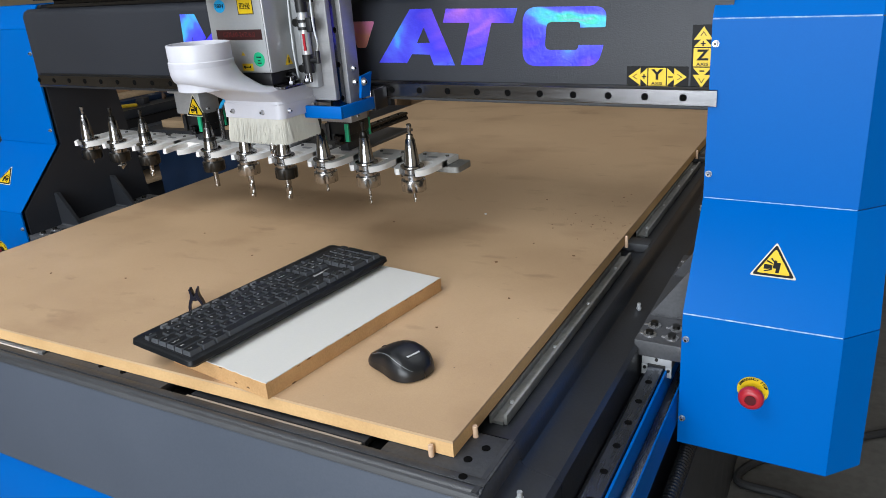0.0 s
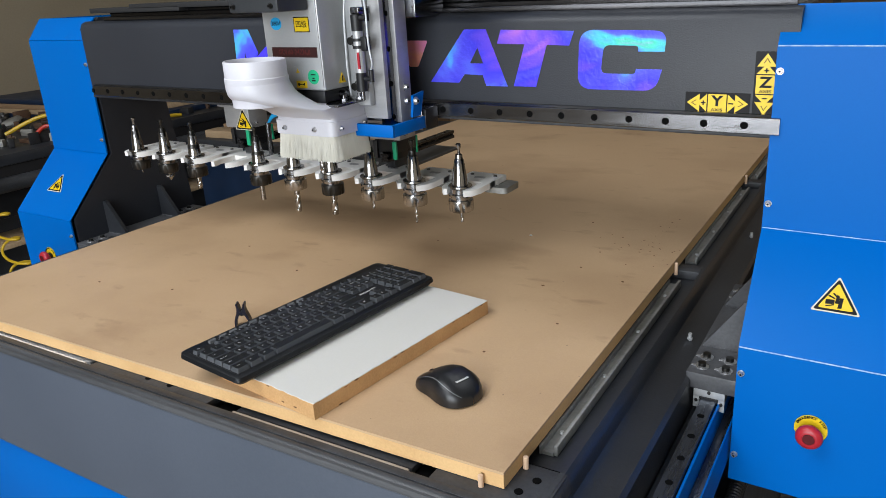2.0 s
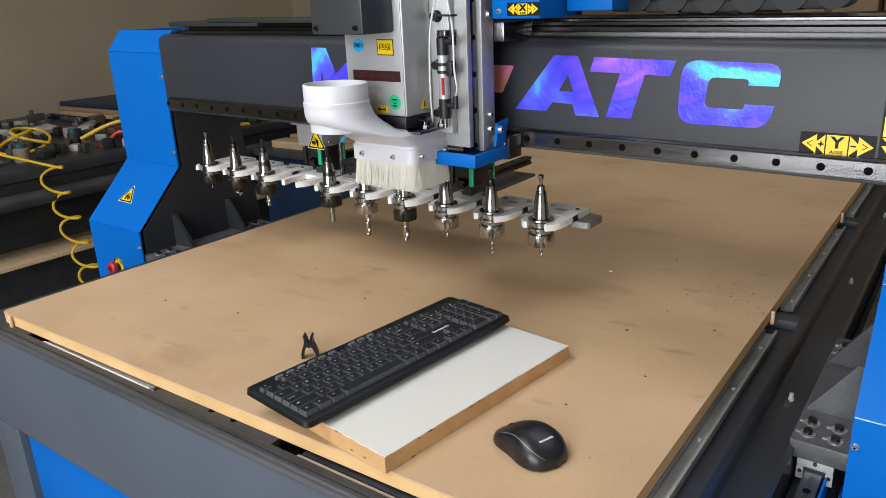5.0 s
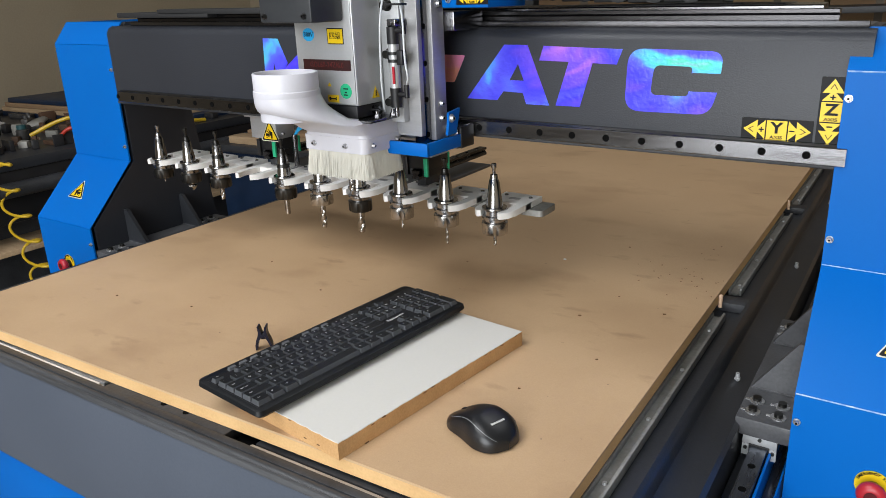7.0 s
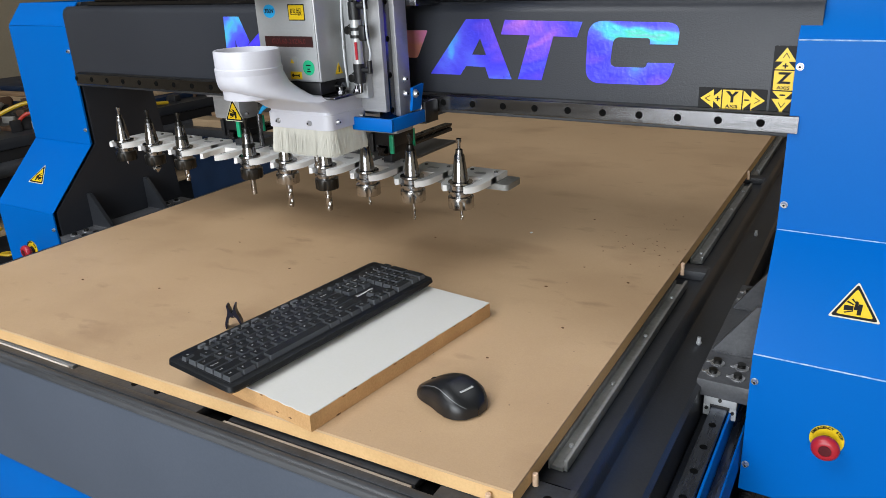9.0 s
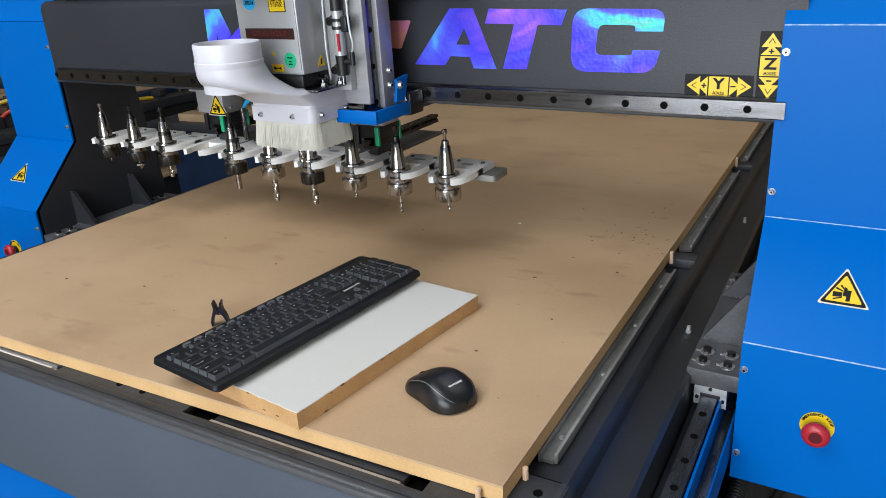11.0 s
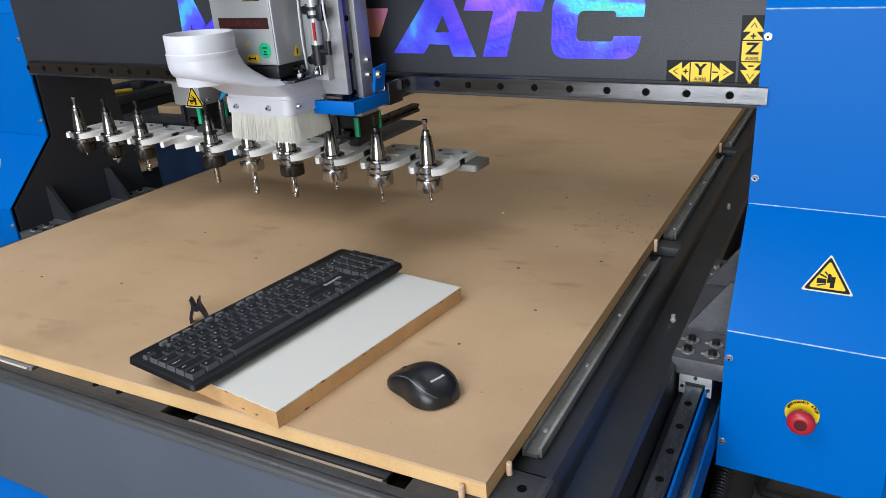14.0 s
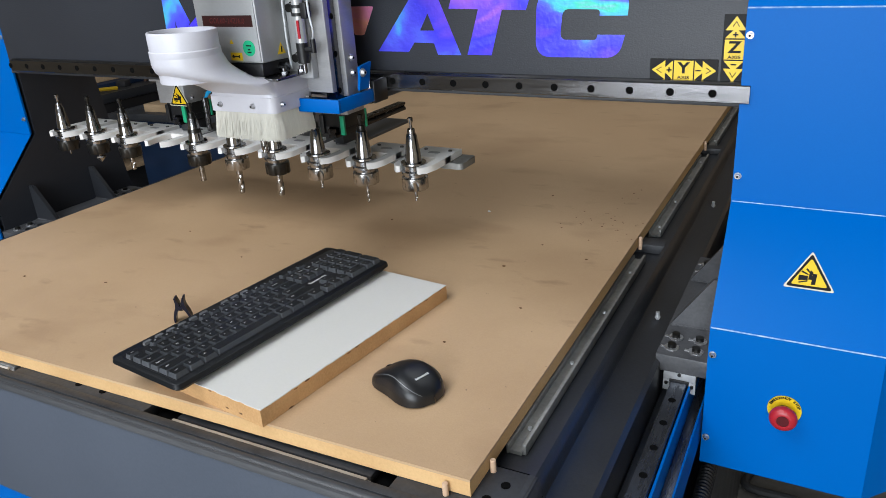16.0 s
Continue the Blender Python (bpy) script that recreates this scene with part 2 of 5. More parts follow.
def finish(name, bm, mat, smooth):
    bmesh.ops.recalc_face_normals(bm, faces=bm.faces)
    me = bpy.data.meshes.new(name)
    for f in bm.faces:
        f.smooth = smooth
    bm.to_mesh(me)
    bm.free()
    for one in (mat if isinstance(mat, (list, tuple)) else (mat,)):
        me.materials.append(one)
    if smooth:
        me.set_sharp_from_angle(angle=radians(38))
    return me


def part(name, bm, mat, parent, label="", smooth=True):
    if LEAN[parent.name] is not None:
        for v in bm.verts:
            v.co.y += GANTRY_Y
            v.co.z -= 0.019 * (v.co.x - LEAN[parent.name])
    bm.transform(Matrix.Translation(-ORIGIN[parent.name]))
    ob = new(name, finish(name, bm, mat, smooth))
    ob.parent = parent
    ORIGIN[ob.name], LEAN[ob.name] = ORIGIN[parent.name], LEAN[parent.name]
    if label:
        ob["label"] = label
    return ob


def single(name, bm, mat, label="", category="", group="", kind="", smooth=True):
    ob = new(name, finish(name, bm, mat, smooth))
    return tagged(ob, label, category, group, kind)


def bx(bm, x0, y0, z0, x1, y1, z1, bev=0.0, seg=2, m=None):
    made = bmesh.ops.create_cube(bm, size=1)["verts"]
    for v in made:
        v.co = ((x0 + x1) / 2 + v.co.x * (x1 - x0), (y0 + y1) / 2 + v.co.y * (y1 - y0), (z0 + z1) / 2 + v.co.z * (z1 - z0))
    if bev:
        edges = list({e for v in made for e in v.link_edges})
        made = bmesh.ops.bevel(bm, geom=edges, offset=bev, segments=seg, affect="EDGES", profile=0.5)["verts"]
    if m is not None:
        bmesh.ops.transform(bm, matrix=m, verts=[v for v in made if v.is_valid])
    return bm


def box(*a, **k):
    return bx(bmesh.new(), *a, **k)


def rod(bm, a, b, r0, r1=None, n=16):
    a, b = Vector(a), Vector(b)
    r1 = r0 if r1 is None else r1
    q = (b - a).to_track_quat("Z", "Y").to_matrix().to_4x4()
    bmesh.ops.create_cone(bm, cap_ends=True, segments=n, radius1=r0, radius2=r1, depth=(b - a).length, matrix=Matrix.Translation((a + b) / 2) @ q)
    return bm


def lathe(bm, profile, at=(0, 0, 0), n=24, m=None):
    """Turns (radius, height) pairs round the upright axis through at."""
    rings = []
    for r, z in profile:
        rings.append([bm.verts.new((at[0] + r * math.cos(2 * math.pi * k / n), at[1] + r * math.sin(2 * math.pi * k / n), at[2] + z)) for k in range(n)])
    for p, q in zip(rings, rings[1:]):
        for k in range(n):
            bm.faces.new((p[k], p[(k + 1) % n], q[(k + 1) % n], q[k]))
    for ring in (rings[0], rings[-1]):
        bm.faces.new(ring)
    if m is not None:
        bmesh.ops.transform(bm, matrix=m, verts=[v for r in rings for v in r])
    return bm


def prism(bm, pts, depth, m):
    """A plate: an outline in its own x, y, as thick as depth along its z, placed by m."""
    low = [bm.verts.new(m @ Vector((x, y, 0))) for x, y in pts]
    top = [bm.verts.new(m @ Vector((x, y, depth))) for x, y in pts]
    bm.faces.new(low[::-1]), bm.faces.new(top)
    for k in range(len(pts)):
        j = (k + 1) % len(pts)
        bm.faces.new((low[k], low[j], top[j], top[k]))
    return bm


def rounded(pts, r, n=4):
    """An outline with its corners rounded by r."""
    out = []
    for k, p in enumerate(pts):
        p, a, b = Vector(p), Vector(pts[k - 1]), Vector(pts[(k + 1) % len(pts)])
        u, v = (a - p).normalized(), (b - p).normalized()
        s, e = p + u * r, p + v * r
        for i in range(n + 1):
            t = i / n
            q = s * (1 - t) ** 2 + p * (2 * t * (1 - t)) + e * t * t
            out.append((q.x, q.y))
    return out


def tube(bm, pts, r, n=10, rounds=6):
    """A hose through the points, smoothed."""
    P = [Vector(p) for p in pts]
    path = []
    for k in range(len(P) - 1):
        p0, p1, p2, p3 = P[max(k - 1, 0)], P[k], P[k + 1], P[min(k + 2, len(P) - 1)]
        for i in range(rounds):
            t = i / rounds
            path.append(0.5 * ((2 * p1) + (p2 - p0) * t + (2 * p0 - 5 * p1 + 4 * p2 - p3) * t * t + (3 * p1 - p0 - 3 * p2 + p3) * t ** 3))
    path.append(P[-1])
    rings = []
    for k, p in enumerate(path):
        d = (path[min(k + 1, len(path) - 1)] - path[max(k - 1, 0)]).normalized()
        q = d.to_track_quat("Z", "Y")
        rings.append([bm.verts.new(p + q @ Vector((r * math.cos(2 * math.pi * i / n), r * math.sin(2 * math.pi * i / n), 0))) for i in range(n)])
    for a, b in zip(rings, rings[1:]):
        for i in range(n):
            bm.faces.new((a[i], a[(i + 1) % n], b[(i + 1) % n], b[i]))
    bm.faces.new(rings[0][::-1]), bm.faces.new(rings[-1])
    return bm


def words(text, size, m, bold=0.0, wide=1.0, depth=0.0004):
    """Lettering in the built-in font, centred, as a mesh placed by m."""
    cu = bpy.data.curves.new("lettering", "FONT")
    cu.body, cu.size, cu.align_x, cu.align_y, cu.extrude, cu.offset, cu.resolution_u = text, size, "CENTER", "CENTER", depth, bold, 3
    ob = bpy.data.objects.new("lettering", cu)
    scene.collection.objects.link(ob)
    bpy.context.view_layer.update()
    me = bpy.data.meshes.new_from_object(ob.evaluated_get(bpy.context.evaluated_depsgraph_get()))
    bm = bmesh.new()
    bm.from_mesh(me)
    bm.transform(m @ Matrix.Diagonal((wide, 1, 1, 1)))
    bpy.data.objects.remove(ob)
    bpy.data.meshes.remove(me)
    bpy.data.curves.remove(cu)
    return bm


def facing(x, y, z):
    """A frame on an upright surface that faces the front: its x to the right, its y up, its z towards the viewer."""
    return Matrix(((1, 0, 0, x), (0, 0, -1, y), (0, 1, 0, z), (0, 0, 0, 1)))


def tri_sticker(parent, m, side, mirror=1):
    """Yellow hazard triangle with a crushed-hand pictogram."""
    h = side * 0.866
    def outline(k):
        c = [(-side / 2 * k, -h / 3 * k), (side / 2 * k, -h / 3 * k), (0, 2 * h / 3 * k)]
        return rounded(c, side * 0.07)
    s = part("warning_sticker", prism(bmesh.new(), outline(1.12), 0.0006, m), M_CREAMVINYL, parent, "yellow triangular crush hazard sticker", smooth=False)
    up = lambda d: m @ Matrix.Translation((0, 0, d))
    part("border", prism(bmesh.new(), outline(1.0), 0.0004, up(0.0006)), M_BLACKVINYL, s, smooth=False)
    part("field", prism(bmesh.new(), outline(0.80), 0.0004, up(0.0010)), M_YELLOW, s, smooth=False)
    u = side / 100
    pic = bmesh.new()
    at = up(0.0014)
    for c in ([(-24, -12), (-4, -10), (-4, 1), (-24, 1)], [(4, -20), (13, -19), (15, 8), (6, 8)], [(-3, -8), (5, -8), (6, 12), (0, 16), (-2, 4)],
              [(-20, 9), (-4, 3), (-3, 6), (-18, 13)], [(-22, -19), (-4, -13), (-4, -10), (-23, -16)], [(-10, 17), (-1, 8), (1, 10), (-7, 20)]):
        prism(pic, [(mirror * a * u, b * u) for a, b in c], 0.0003, at)
    part("pictogram", pic, M_BLACKVINYL, s, smooth=False)
    return s


def screw(parent, at, r=0.006, axis=(0, -1, 0), mat=None):
    """A button-head socket screw on a washer."""
    a, d = Vector(at), Vector(axis).normalized()
    bm = rod(bmesh.new(), a, a + d * 0.0015, r * 1.25, n=18)
    rod(bm, a + d * 0.0015, a + d * 0.006, r, r * 0.7, n=16)
    ob = part("screw", bm, mat or M_ZINC, parent)
    part("socket", rod(bmesh.new(), a + d * 0.0055, a + d * 0.0066, r * 0.40, n=6), M_HOLE, ob)
    return ob

# ---- the workshop ----
single("floor", box(-7, -5, -0.12, 4, 6.2, 0), M_FLOOR, kind="structure", smooth=False)
single("ceiling", box(-7, -5, 4.0, 4, 6.2, 4.1), M_CEIL, kind="structure", smooth=False)
single("wall_back", box(-7, 6.0, 0, 4, 6.2, 4.0), M_WALL, kind="structure", smooth=False)
single("wall_left", box(-7, -4.7, 0, -6.8, 6.0, 4.0), M_WALL, kind="structure", smooth=False)
single("wall_right", box(3.8, -4.7, 0, 4, 6.0, 4.0), M_WALL, kind="structure", smooth=False)
# unseen front wall, left open for the assumed door light
front = bmesh.new()
bx(front, -7, -5, 0, -1.4, -4.7, 4.0)
bx(front, 2.0, -5, 0, 4, -4.7, 4.0)
bx(front, -1.4, -5, 3.6, 2.0, -4.7, 4.0)
single("wall_front", front, M_WALL, kind="structure", smooth=False)

# ---- the machine table ----
table = thing("router_table", (-0.66, 1.2, 0), "grey steel machine table with blue front panel", "machine table")
ZL = 0.776                                   # top of the steel ledge
yz = Matrix(((0, 0, 1, 0), (1, 0, 0, 0), (0, 1, 0, 0), (0, 0, 0, 1)))


def along_x(bm, pts, x0, x1):
    return prism(bm, pts, x1 - x0, Matrix.Translation((x0, 0, 0)) @ yz)


xz = Matrix(((1, 0, 0, 0), (0, 0, 1, 0), (0, 1, 0, 0), (0, 0, 0, 1)))


def along_y(bm, pts, y0, y1):
    return prism(bm, pts, y1 - y0, Matrix.Translation((0, y0, 0)) @ xz)


YFR = -0.051                                 # painted front face
fb = [(-0.021, ZL - 0.002), (-0.034, ZL - 0.002), (-0.035, ZL - 0.006), (YFR + 0.001, ZL - 0.007), (YFR, ZL - 0.009), (YFR, 0.550), (YFR + 0.003, 0.547), (0.06, 0.547), (0.06, ZL - 0.018), (-0.021, ZL - 0.018)]
part("front_beam", along_x(bmesh.new(), fb, -1.395, 0.056), M_FRAME, table, "satin grey steel front beam")
for x0, x1 in ((-1.395, -1.281), (-0.010, 0.056)):
    part("stile", box(x0, YFR, 0.10, x1, 0.06, 0.5468, 0.002), M_FRAME, table)
part("bottom_rail", box(-1.2808, YFR, 0.10, -0.0102, 0.06, 0.16, 0.002), M_FRAME, table)
part("recess", box(-1.2808, -0.0335, 0.1602, -0.0102, 0.058, 0.5468), M_FRAME, table)
part("lip", along_x(bmesh.new(), [(-0.0337, ZL - 0.0065), (-0.0337, ZL - 0.0012), (-0.0355, ZL - 0.0008), (-0.0390, ZL + 0.0002), (-0.0430, ZL - 0.0012), (-0.0450, ZL - 0.0028), (-0.0465, ZL - 0.0014), (-0.0500, ZL - 0.0022), (-0.0522, ZL - 0.0050), (-0.0526, ZL - 0.0095), (-0.0508, ZL - 0.0115), (-0.0500, ZL - 0.008)], -1.396, 0.0565),
     M_LIP, table, "oily dark machined lip")
part("ledge", box(-1.395, -0.0338, ZL - 0.001, 0.056, -0.0212, ZL + 0.0006, 0.0003), M_SOOT, table)
# ledge blocks between the slots, and the strips lying in the slots
spans = [(-1.395, -1.203), (-0.775, -0.489), (-0.094, 0.056)]
# near-black sheet added to give the open slots their deep shade
part("slot_floor", box(-1.203, -0.0208, ZL - 0.0178, -0.094, 0.0598, ZL - 0.0172), M_HOLE, table)
for x0, x1 in spans:
    part("ledge_block", box(x0, -0.021, ZL - 0.018, x1, 0.06, ZL, 0.001), M_SOOT, table)
for x0, x1, m in ((-1.150, -0.797, M_POM), (-0.440, -0.127, M_PALESTRIP)):
    st = bmesh.new()
    bx(st, x0, -0.0185, ZL - 0.017, x1, -0.0130, ZL - 0.003, 0.001)
    part("slot_bed", box(x0, -0.0075, ZL - 0.017, x1, 0.030, ZL - 0.006, 0.001), M_ALU_SILVER if m is M_POM else M_SOOT, table)
    bx(st, x0, -0.0130, ZL - 0.017, x1, -0.008, ZL - 0.012)
    part("slot_strip", st, m, table)
for x in (-0.639, -0.587, -1.31):
    part("bore", rod(bmesh.new(), (x, -0.007, ZL), (x, -0.007, ZL + 0.0012), 0.0055, n=16), M_HOLE, table)
for x in (-0.14, -0.05, 0.03):
    part("bore", rod(bmesh.new(), (0.022 + 0.006 * math.sin(40 * x), x * 0.35 + 0.022, ZL), (0.022 + 0.006 * math.sin(40 * x), x * 0.35 + 0.022, ZL + 0.0012), 0.0055, n=16), M_HOLE, table)
# right-hand side beam: lip, slots with strips, then the gutter with its studs
part("side_beam", along_y(bmesh.new(), [(-0.05, ZL - 0.018), (0.046, ZL - 0.018), (0.046, ZL), (0.052, ZL), (0.057, ZL - 0.004), (0.060, ZL - 0.014), (0.062, 0.746), (0.070, 0.740), (0.108, 0.736), (0.114, 0.730),
                                       (0.116, 0.64), (0.116, 0.10), (-0.05, 0.10)], 0.0605, 2.6), M_GUTTER, table, "oily black side beam with gutter")
part("beam_end", along_y(bmesh.new(), [(0.0565, ZL - 0.02), (0.062, 0.746), (0.070, 0.740), (0.108, 0.736), (0.114, 0.730), (0.116, 0.64), (0.116, 0.10), (0.0565, 0.10)], -0.050, 0.0600), M_GUTTER, table)
part("beam_rim", along_y(bmesh.new(), [(0.046, ZL - 0.012), (0.046, ZL + 0.0005), (0.0525, ZL + 0.0005), (0.0575, ZL - 0.004), (0.0605, ZL - 0.014), (0.0615, ZL - 0.022), (0.0568, ZL - 0.022)], -0.048, 0.060), M_SOOT, table)
stations = [(0.106, 0.735), (0.865, 1.485), (1.615, 2.235)]
edge = 0.0605
for y0, y1 in stations:
    part("ledge_block", box(-0.05, edge + 0.0005, ZL - 0.0175, 0.0455, y0 - 0.045, ZL, 0.001), M_SOOT, table)
    st = bmesh.new()
    bx(st, -0.003, y0, ZL - 0.017, 0.0005, y1, ZL - 0.004, 0.0008)
    bx(st, 0.0165, y0 + 0.004, ZL - 0.017, 0.0215, y1, ZL - 0.002, 0.0008)
    part("strip_channel", box(0.0006, y0 + 0.002, ZL - 0.017, 0.0164, y1, ZL - 0.012), M_TSLOT, table)
    part("slot_strip", st, M_TSLOT, table, "dull aluminium T-slot strip")
    for k in range(4):
        y = y0 + 0.05 + k * 0.17
        part("strip_screw", rod(bmesh.new(), (0.009, y, ZL - 0.012), (0.009, y, ZL - 0.009), 0.0036, 0.0028, n=12), M_ALU_SILVER, table)
    edge = y1 + 0.045
part("ledge_block", box(-0.05, edge, ZL - 0.0175, 0.0455, 2.6, ZL, 0.001), M_SOOT, table)
part("left_beam", along_y(bmesh.new(), [(-1.395, ZL), (-1.29, ZL), (-1.29, 0.10), (-1.50, 0.10), (-1.50, 0.735), (-1.40, 0.745)], 0.0605, 2.6), M_SOOT, table)
part("bed_plate", box(-1.289, 0.061, 0.60, -0.051, 2.6, ZL - 0.02), M_SOOT, table)
for y in (0.002, 0.552, 1.148, 1.75):
    st = rod(bmesh.new(), (0.084, y, 0.737), (0.084, y, 0.741), 0.0030, n=10)
    rod(st, (0.084, y, 0.741), (0.084, y, 0.744), 0.0050, n=6)
    rod(st, (0.084, y, 0.744), (0.084, y, 0.752), 0.0034, n=12)
    part("stud", st, M_ALU_SILVER, table, "zinc-plated stud with nut")
part("front_panel", box(-1.277, -0.0375, 0.165, -0.014, -0.0337, 0.5445, 0.0012), M_BLUE, table, "glossy blue sheet-steel front panel set in a recess")
for k, (dx, w, h) in enumerate(((0, 0.05, 0.02), (0.06, 0.04, 0.012), (0.03, 0.09, 0.008))):
    part("foil_mark", box(-0.66 + dx, -0.0381, 0.47 - 0.02 * k, -0.66 + dx + w, -0.0375, 0.47 - 0.02 * k + h), M_FOIL, table, smooth=False)
for x in (-1.30, 0.0):
    for y in (0.1, 2.4):
        part("leg", box(x - 0.05, y - 0.04, 0, x + 0.05, y + 0.06, 0.10, 0.004), M_FRAME, table)

# rail and tray that the bridge runs on, right-hand side
track = thing("side_rail", (0.15, 1.2, 0.1), "ground steel guide rail on a dark bracket", "guide rail")
part("bracket", box(0.1165, -0.06, 0.10, 0.1570, 2.6, 0.674, 0.002), M_GUTTER, track)
part("rail", along_y(bmesh.new(), [(0.131, 0.674), (0.156, 0.674), (0.156, 0.684), (0.153, 0.688), (0.156, 0.693), (0.155, 0.700), (0.132, 0.700), (0.131, 0.693), (0.134, 0.688), (0.131, 0.684)], -0.05, 2.6), M_RAIL, track)
for k in range(16):
    part("bore", rod(bmesh.new(), (0.1435, 0.02 + 0.06 * k, 0.700), (0.1435, 0.02 + 0.06 * k, 0.7008), 0.0055, n=14), M_HOLE, track)
part("tray", along_y(bmesh.new(), [(0.1575, 0.60), (0.180, 0.60), (0.180, 0.664), (0.1775, 0.664), (0.1775, 0.603), (0.1610, 0.603), (0.1610, 0.695), (0.1575, 0.695)], -0.05, 2.6), M_BLUE, track, "blue folded sheet-metal tray")
part("rack", box(0.1615, -0.03, 0.6035, 0.1770, 2.6, 0.655, 0.001), M_RAIL, track)
part("foot", box(0.1815, -0.05, 0.0, 0.206, 2.6, 0.520, 0.002), M_SOOT, track)
ribs = []
for k in range(150):
    y = -0.03 + 0.008 * k
    ribs += [(0.0105, y), (0.0125, y + 0.002), (0.0125, y + 0.005), (0.0105, y + 0.007)]
conduit = lathe(bmesh.new(), ribs, n=14, m=Matrix.Translation((0.194, 0, 0.5330)) @ Matrix.Rotation(radians(-90), 4, "X"))
single("ribbed_conduit", conduit, M_BLACKPL, "black ribbed cable conduit lying beside the guide rail", "conduit")

# ---- spoil board and what lies on it ----
sheet = thing("mdf_sheet", (-0.65, 1.2, ZL), "raw tan MDF sheet with smudges, on the machine table", "board")
slab = [(-1.315, -0.004), (-1.310, -0.0125), (-1.300, -0.0140), (0, 0), (0, 2.44), (-1.315, 2.44)]
part("face", prism(bmesh.new(), slab, 0.8 - ZL - 0.0205, Matrix.Translation((0, 0, ZL + 0.0205))), M_MDF, sheet, "tan MDF face with handling stains", smooth=False)
part("edge", prism(bmesh.new(), [(0.9994 * p - 0.0004, 0.9998 * q + 0.0003) for p, q in slab], 0.0195, Matrix.Translation((0, 0, ZL + 0.001))), M_MDFEDGE, sheet, "pale sawn MDF edge", smooth=False)
for x, y, h in ((-0.028, -0.006, 0.792), (0.005, 0.050, 0.7925), (0.006, 0.755, 0.801), (0.006, 1.51, 0.801), (-1.270, -0.0185, 0.799)):
    bm = rod(bmesh.new(), (x, y, ZL), (x, y, h - 0.001), 0.0036, n=14)
    rod(bm, (x, y, h - 0.001), (x, y, h), 0.0036, 0.0029, n=14)
    single("wooden_dowel", bm, M_WOODPIN, "short beech dowel peg against the MDF edge", "dowel", "locating dowels")
chip = bmesh.new()
bmesh.ops.create_icosphere(chip, subdivisions=1, radius=0.004, matrix=Matrix.Translation((-0.335, 0.806, 0.802)) @ Matrix.Diagonal((1, 0.6, 0.5, 1)))
single("wood_chip", chip, M_POM, "tiny pale chip lying on the MDF sheet", "chip")
for x, y, r in ((-0.70, 0.42, 0.003), (-0.52, 0.70, 0.0028), (-0.92, 0.50, 0.0028), (-0.10, 0.40, 0.003), (-0.06, 0.62, 0.0035), (-0.24, 0.95, 0.003), (-1.06, 0.20, 0.0035), (-0.87, 0.235, 0.003), (-0.165, 0.26, 0.003), (-0.19, 0.545, 0.004)):
    cr = bmesh.new()
    bmesh.ops.create_icosphere(cr, subdivisions=1, radius=r, matrix=Matrix.Translation((x, y, 0.8005)) @ Matrix.Diagonal((1, 0.7, 0.3, 1)))
    single("crumb", cr, M_NICK, "dark brown crumb on the MDF sheet", "crumb", "crumbs")
dust = bmesh.new()
for _ in range(42):
    x, y = random.gauss(-0.07, 0.05), random.gauss(0.86, 0.07)
    r = random.uniform(0.0008, 0.0024)
    if x < -0.004:
        bmesh.ops.create_icosphere(dust, subdivisions=1, radius=r, matrix=Matrix.Translation((x, y, 0.8003)) @ Matrix.Diagonal((1, 0.8, 0.35, 1)))
single("sawdust", dust, M_NICK, "dark sawdust specks on the MDF sheet", "sawdust", kind="stuff")

off = thing("laminated_offcut", (-0.30, 0.19, 0.8), "white-faced furniture board offcut with raw brown edges", "board", turn=-7.5)
L, W, T = 0.405, 0.215, 0.025
off.location = (-0.2795, -0.0115, 0.8002)
part("core", box(-W, 0.0, 0.0, 0.0, L, T - 0.0012), M_CORE, off, "raw brown particle-board edge", smooth=False)
rag = [(-W + i * W / 24, random.choice((0.0, 0.0002, 0.0005, 0.0013))) for i in range(25)]
part("laminate", prism(bmesh.new(), [(x, y) for x, y in rag] + [(-random.choice((0.0, 0.0, 0.0002, 0.0004, 0.0011)) + 0.0003, L * i / 60) for i in range(1, 61)] + [(-W, L)], 0.0012, Matrix.Translation((0, 0, T - 0.0012))), M_LAMINATE, off, "off-white laminate face", smooth=False)

for k in range(16):
    y = random.uniform(0.01, L - 0.01)
    s = random.uniform(0.0012, 0.0035)
    nick = bmesh.new()
    bmesh.ops.create_icosphere(nick, subdivisions=1, radius=s, matrix=Matrix.Translation((0.0, y, T - random.choice((0.0018, 0.0022, 0.003, 0.024)))) @ Matrix.Diagonal((0.22, 1.6, 0.45, 1)))
    part("nick", nick, M_NICK, off)
for k in range(8):
    x = random.uniform(-W + 0.01, -0.01)
    nick = bmesh.new()
    bmesh.ops.create_icosphere(nick, subdivisions=1, radius=random.uniform(0.001, 0.0028), matrix=Matrix.Translation((x, 0.0, T - random.choice((0.0018, 0.002, 0.010, 0.018)))) @ Matrix.Diagonal((1.5, 0.22, 0.5, 1)))
    part("nick", nick, M_NICK, off)


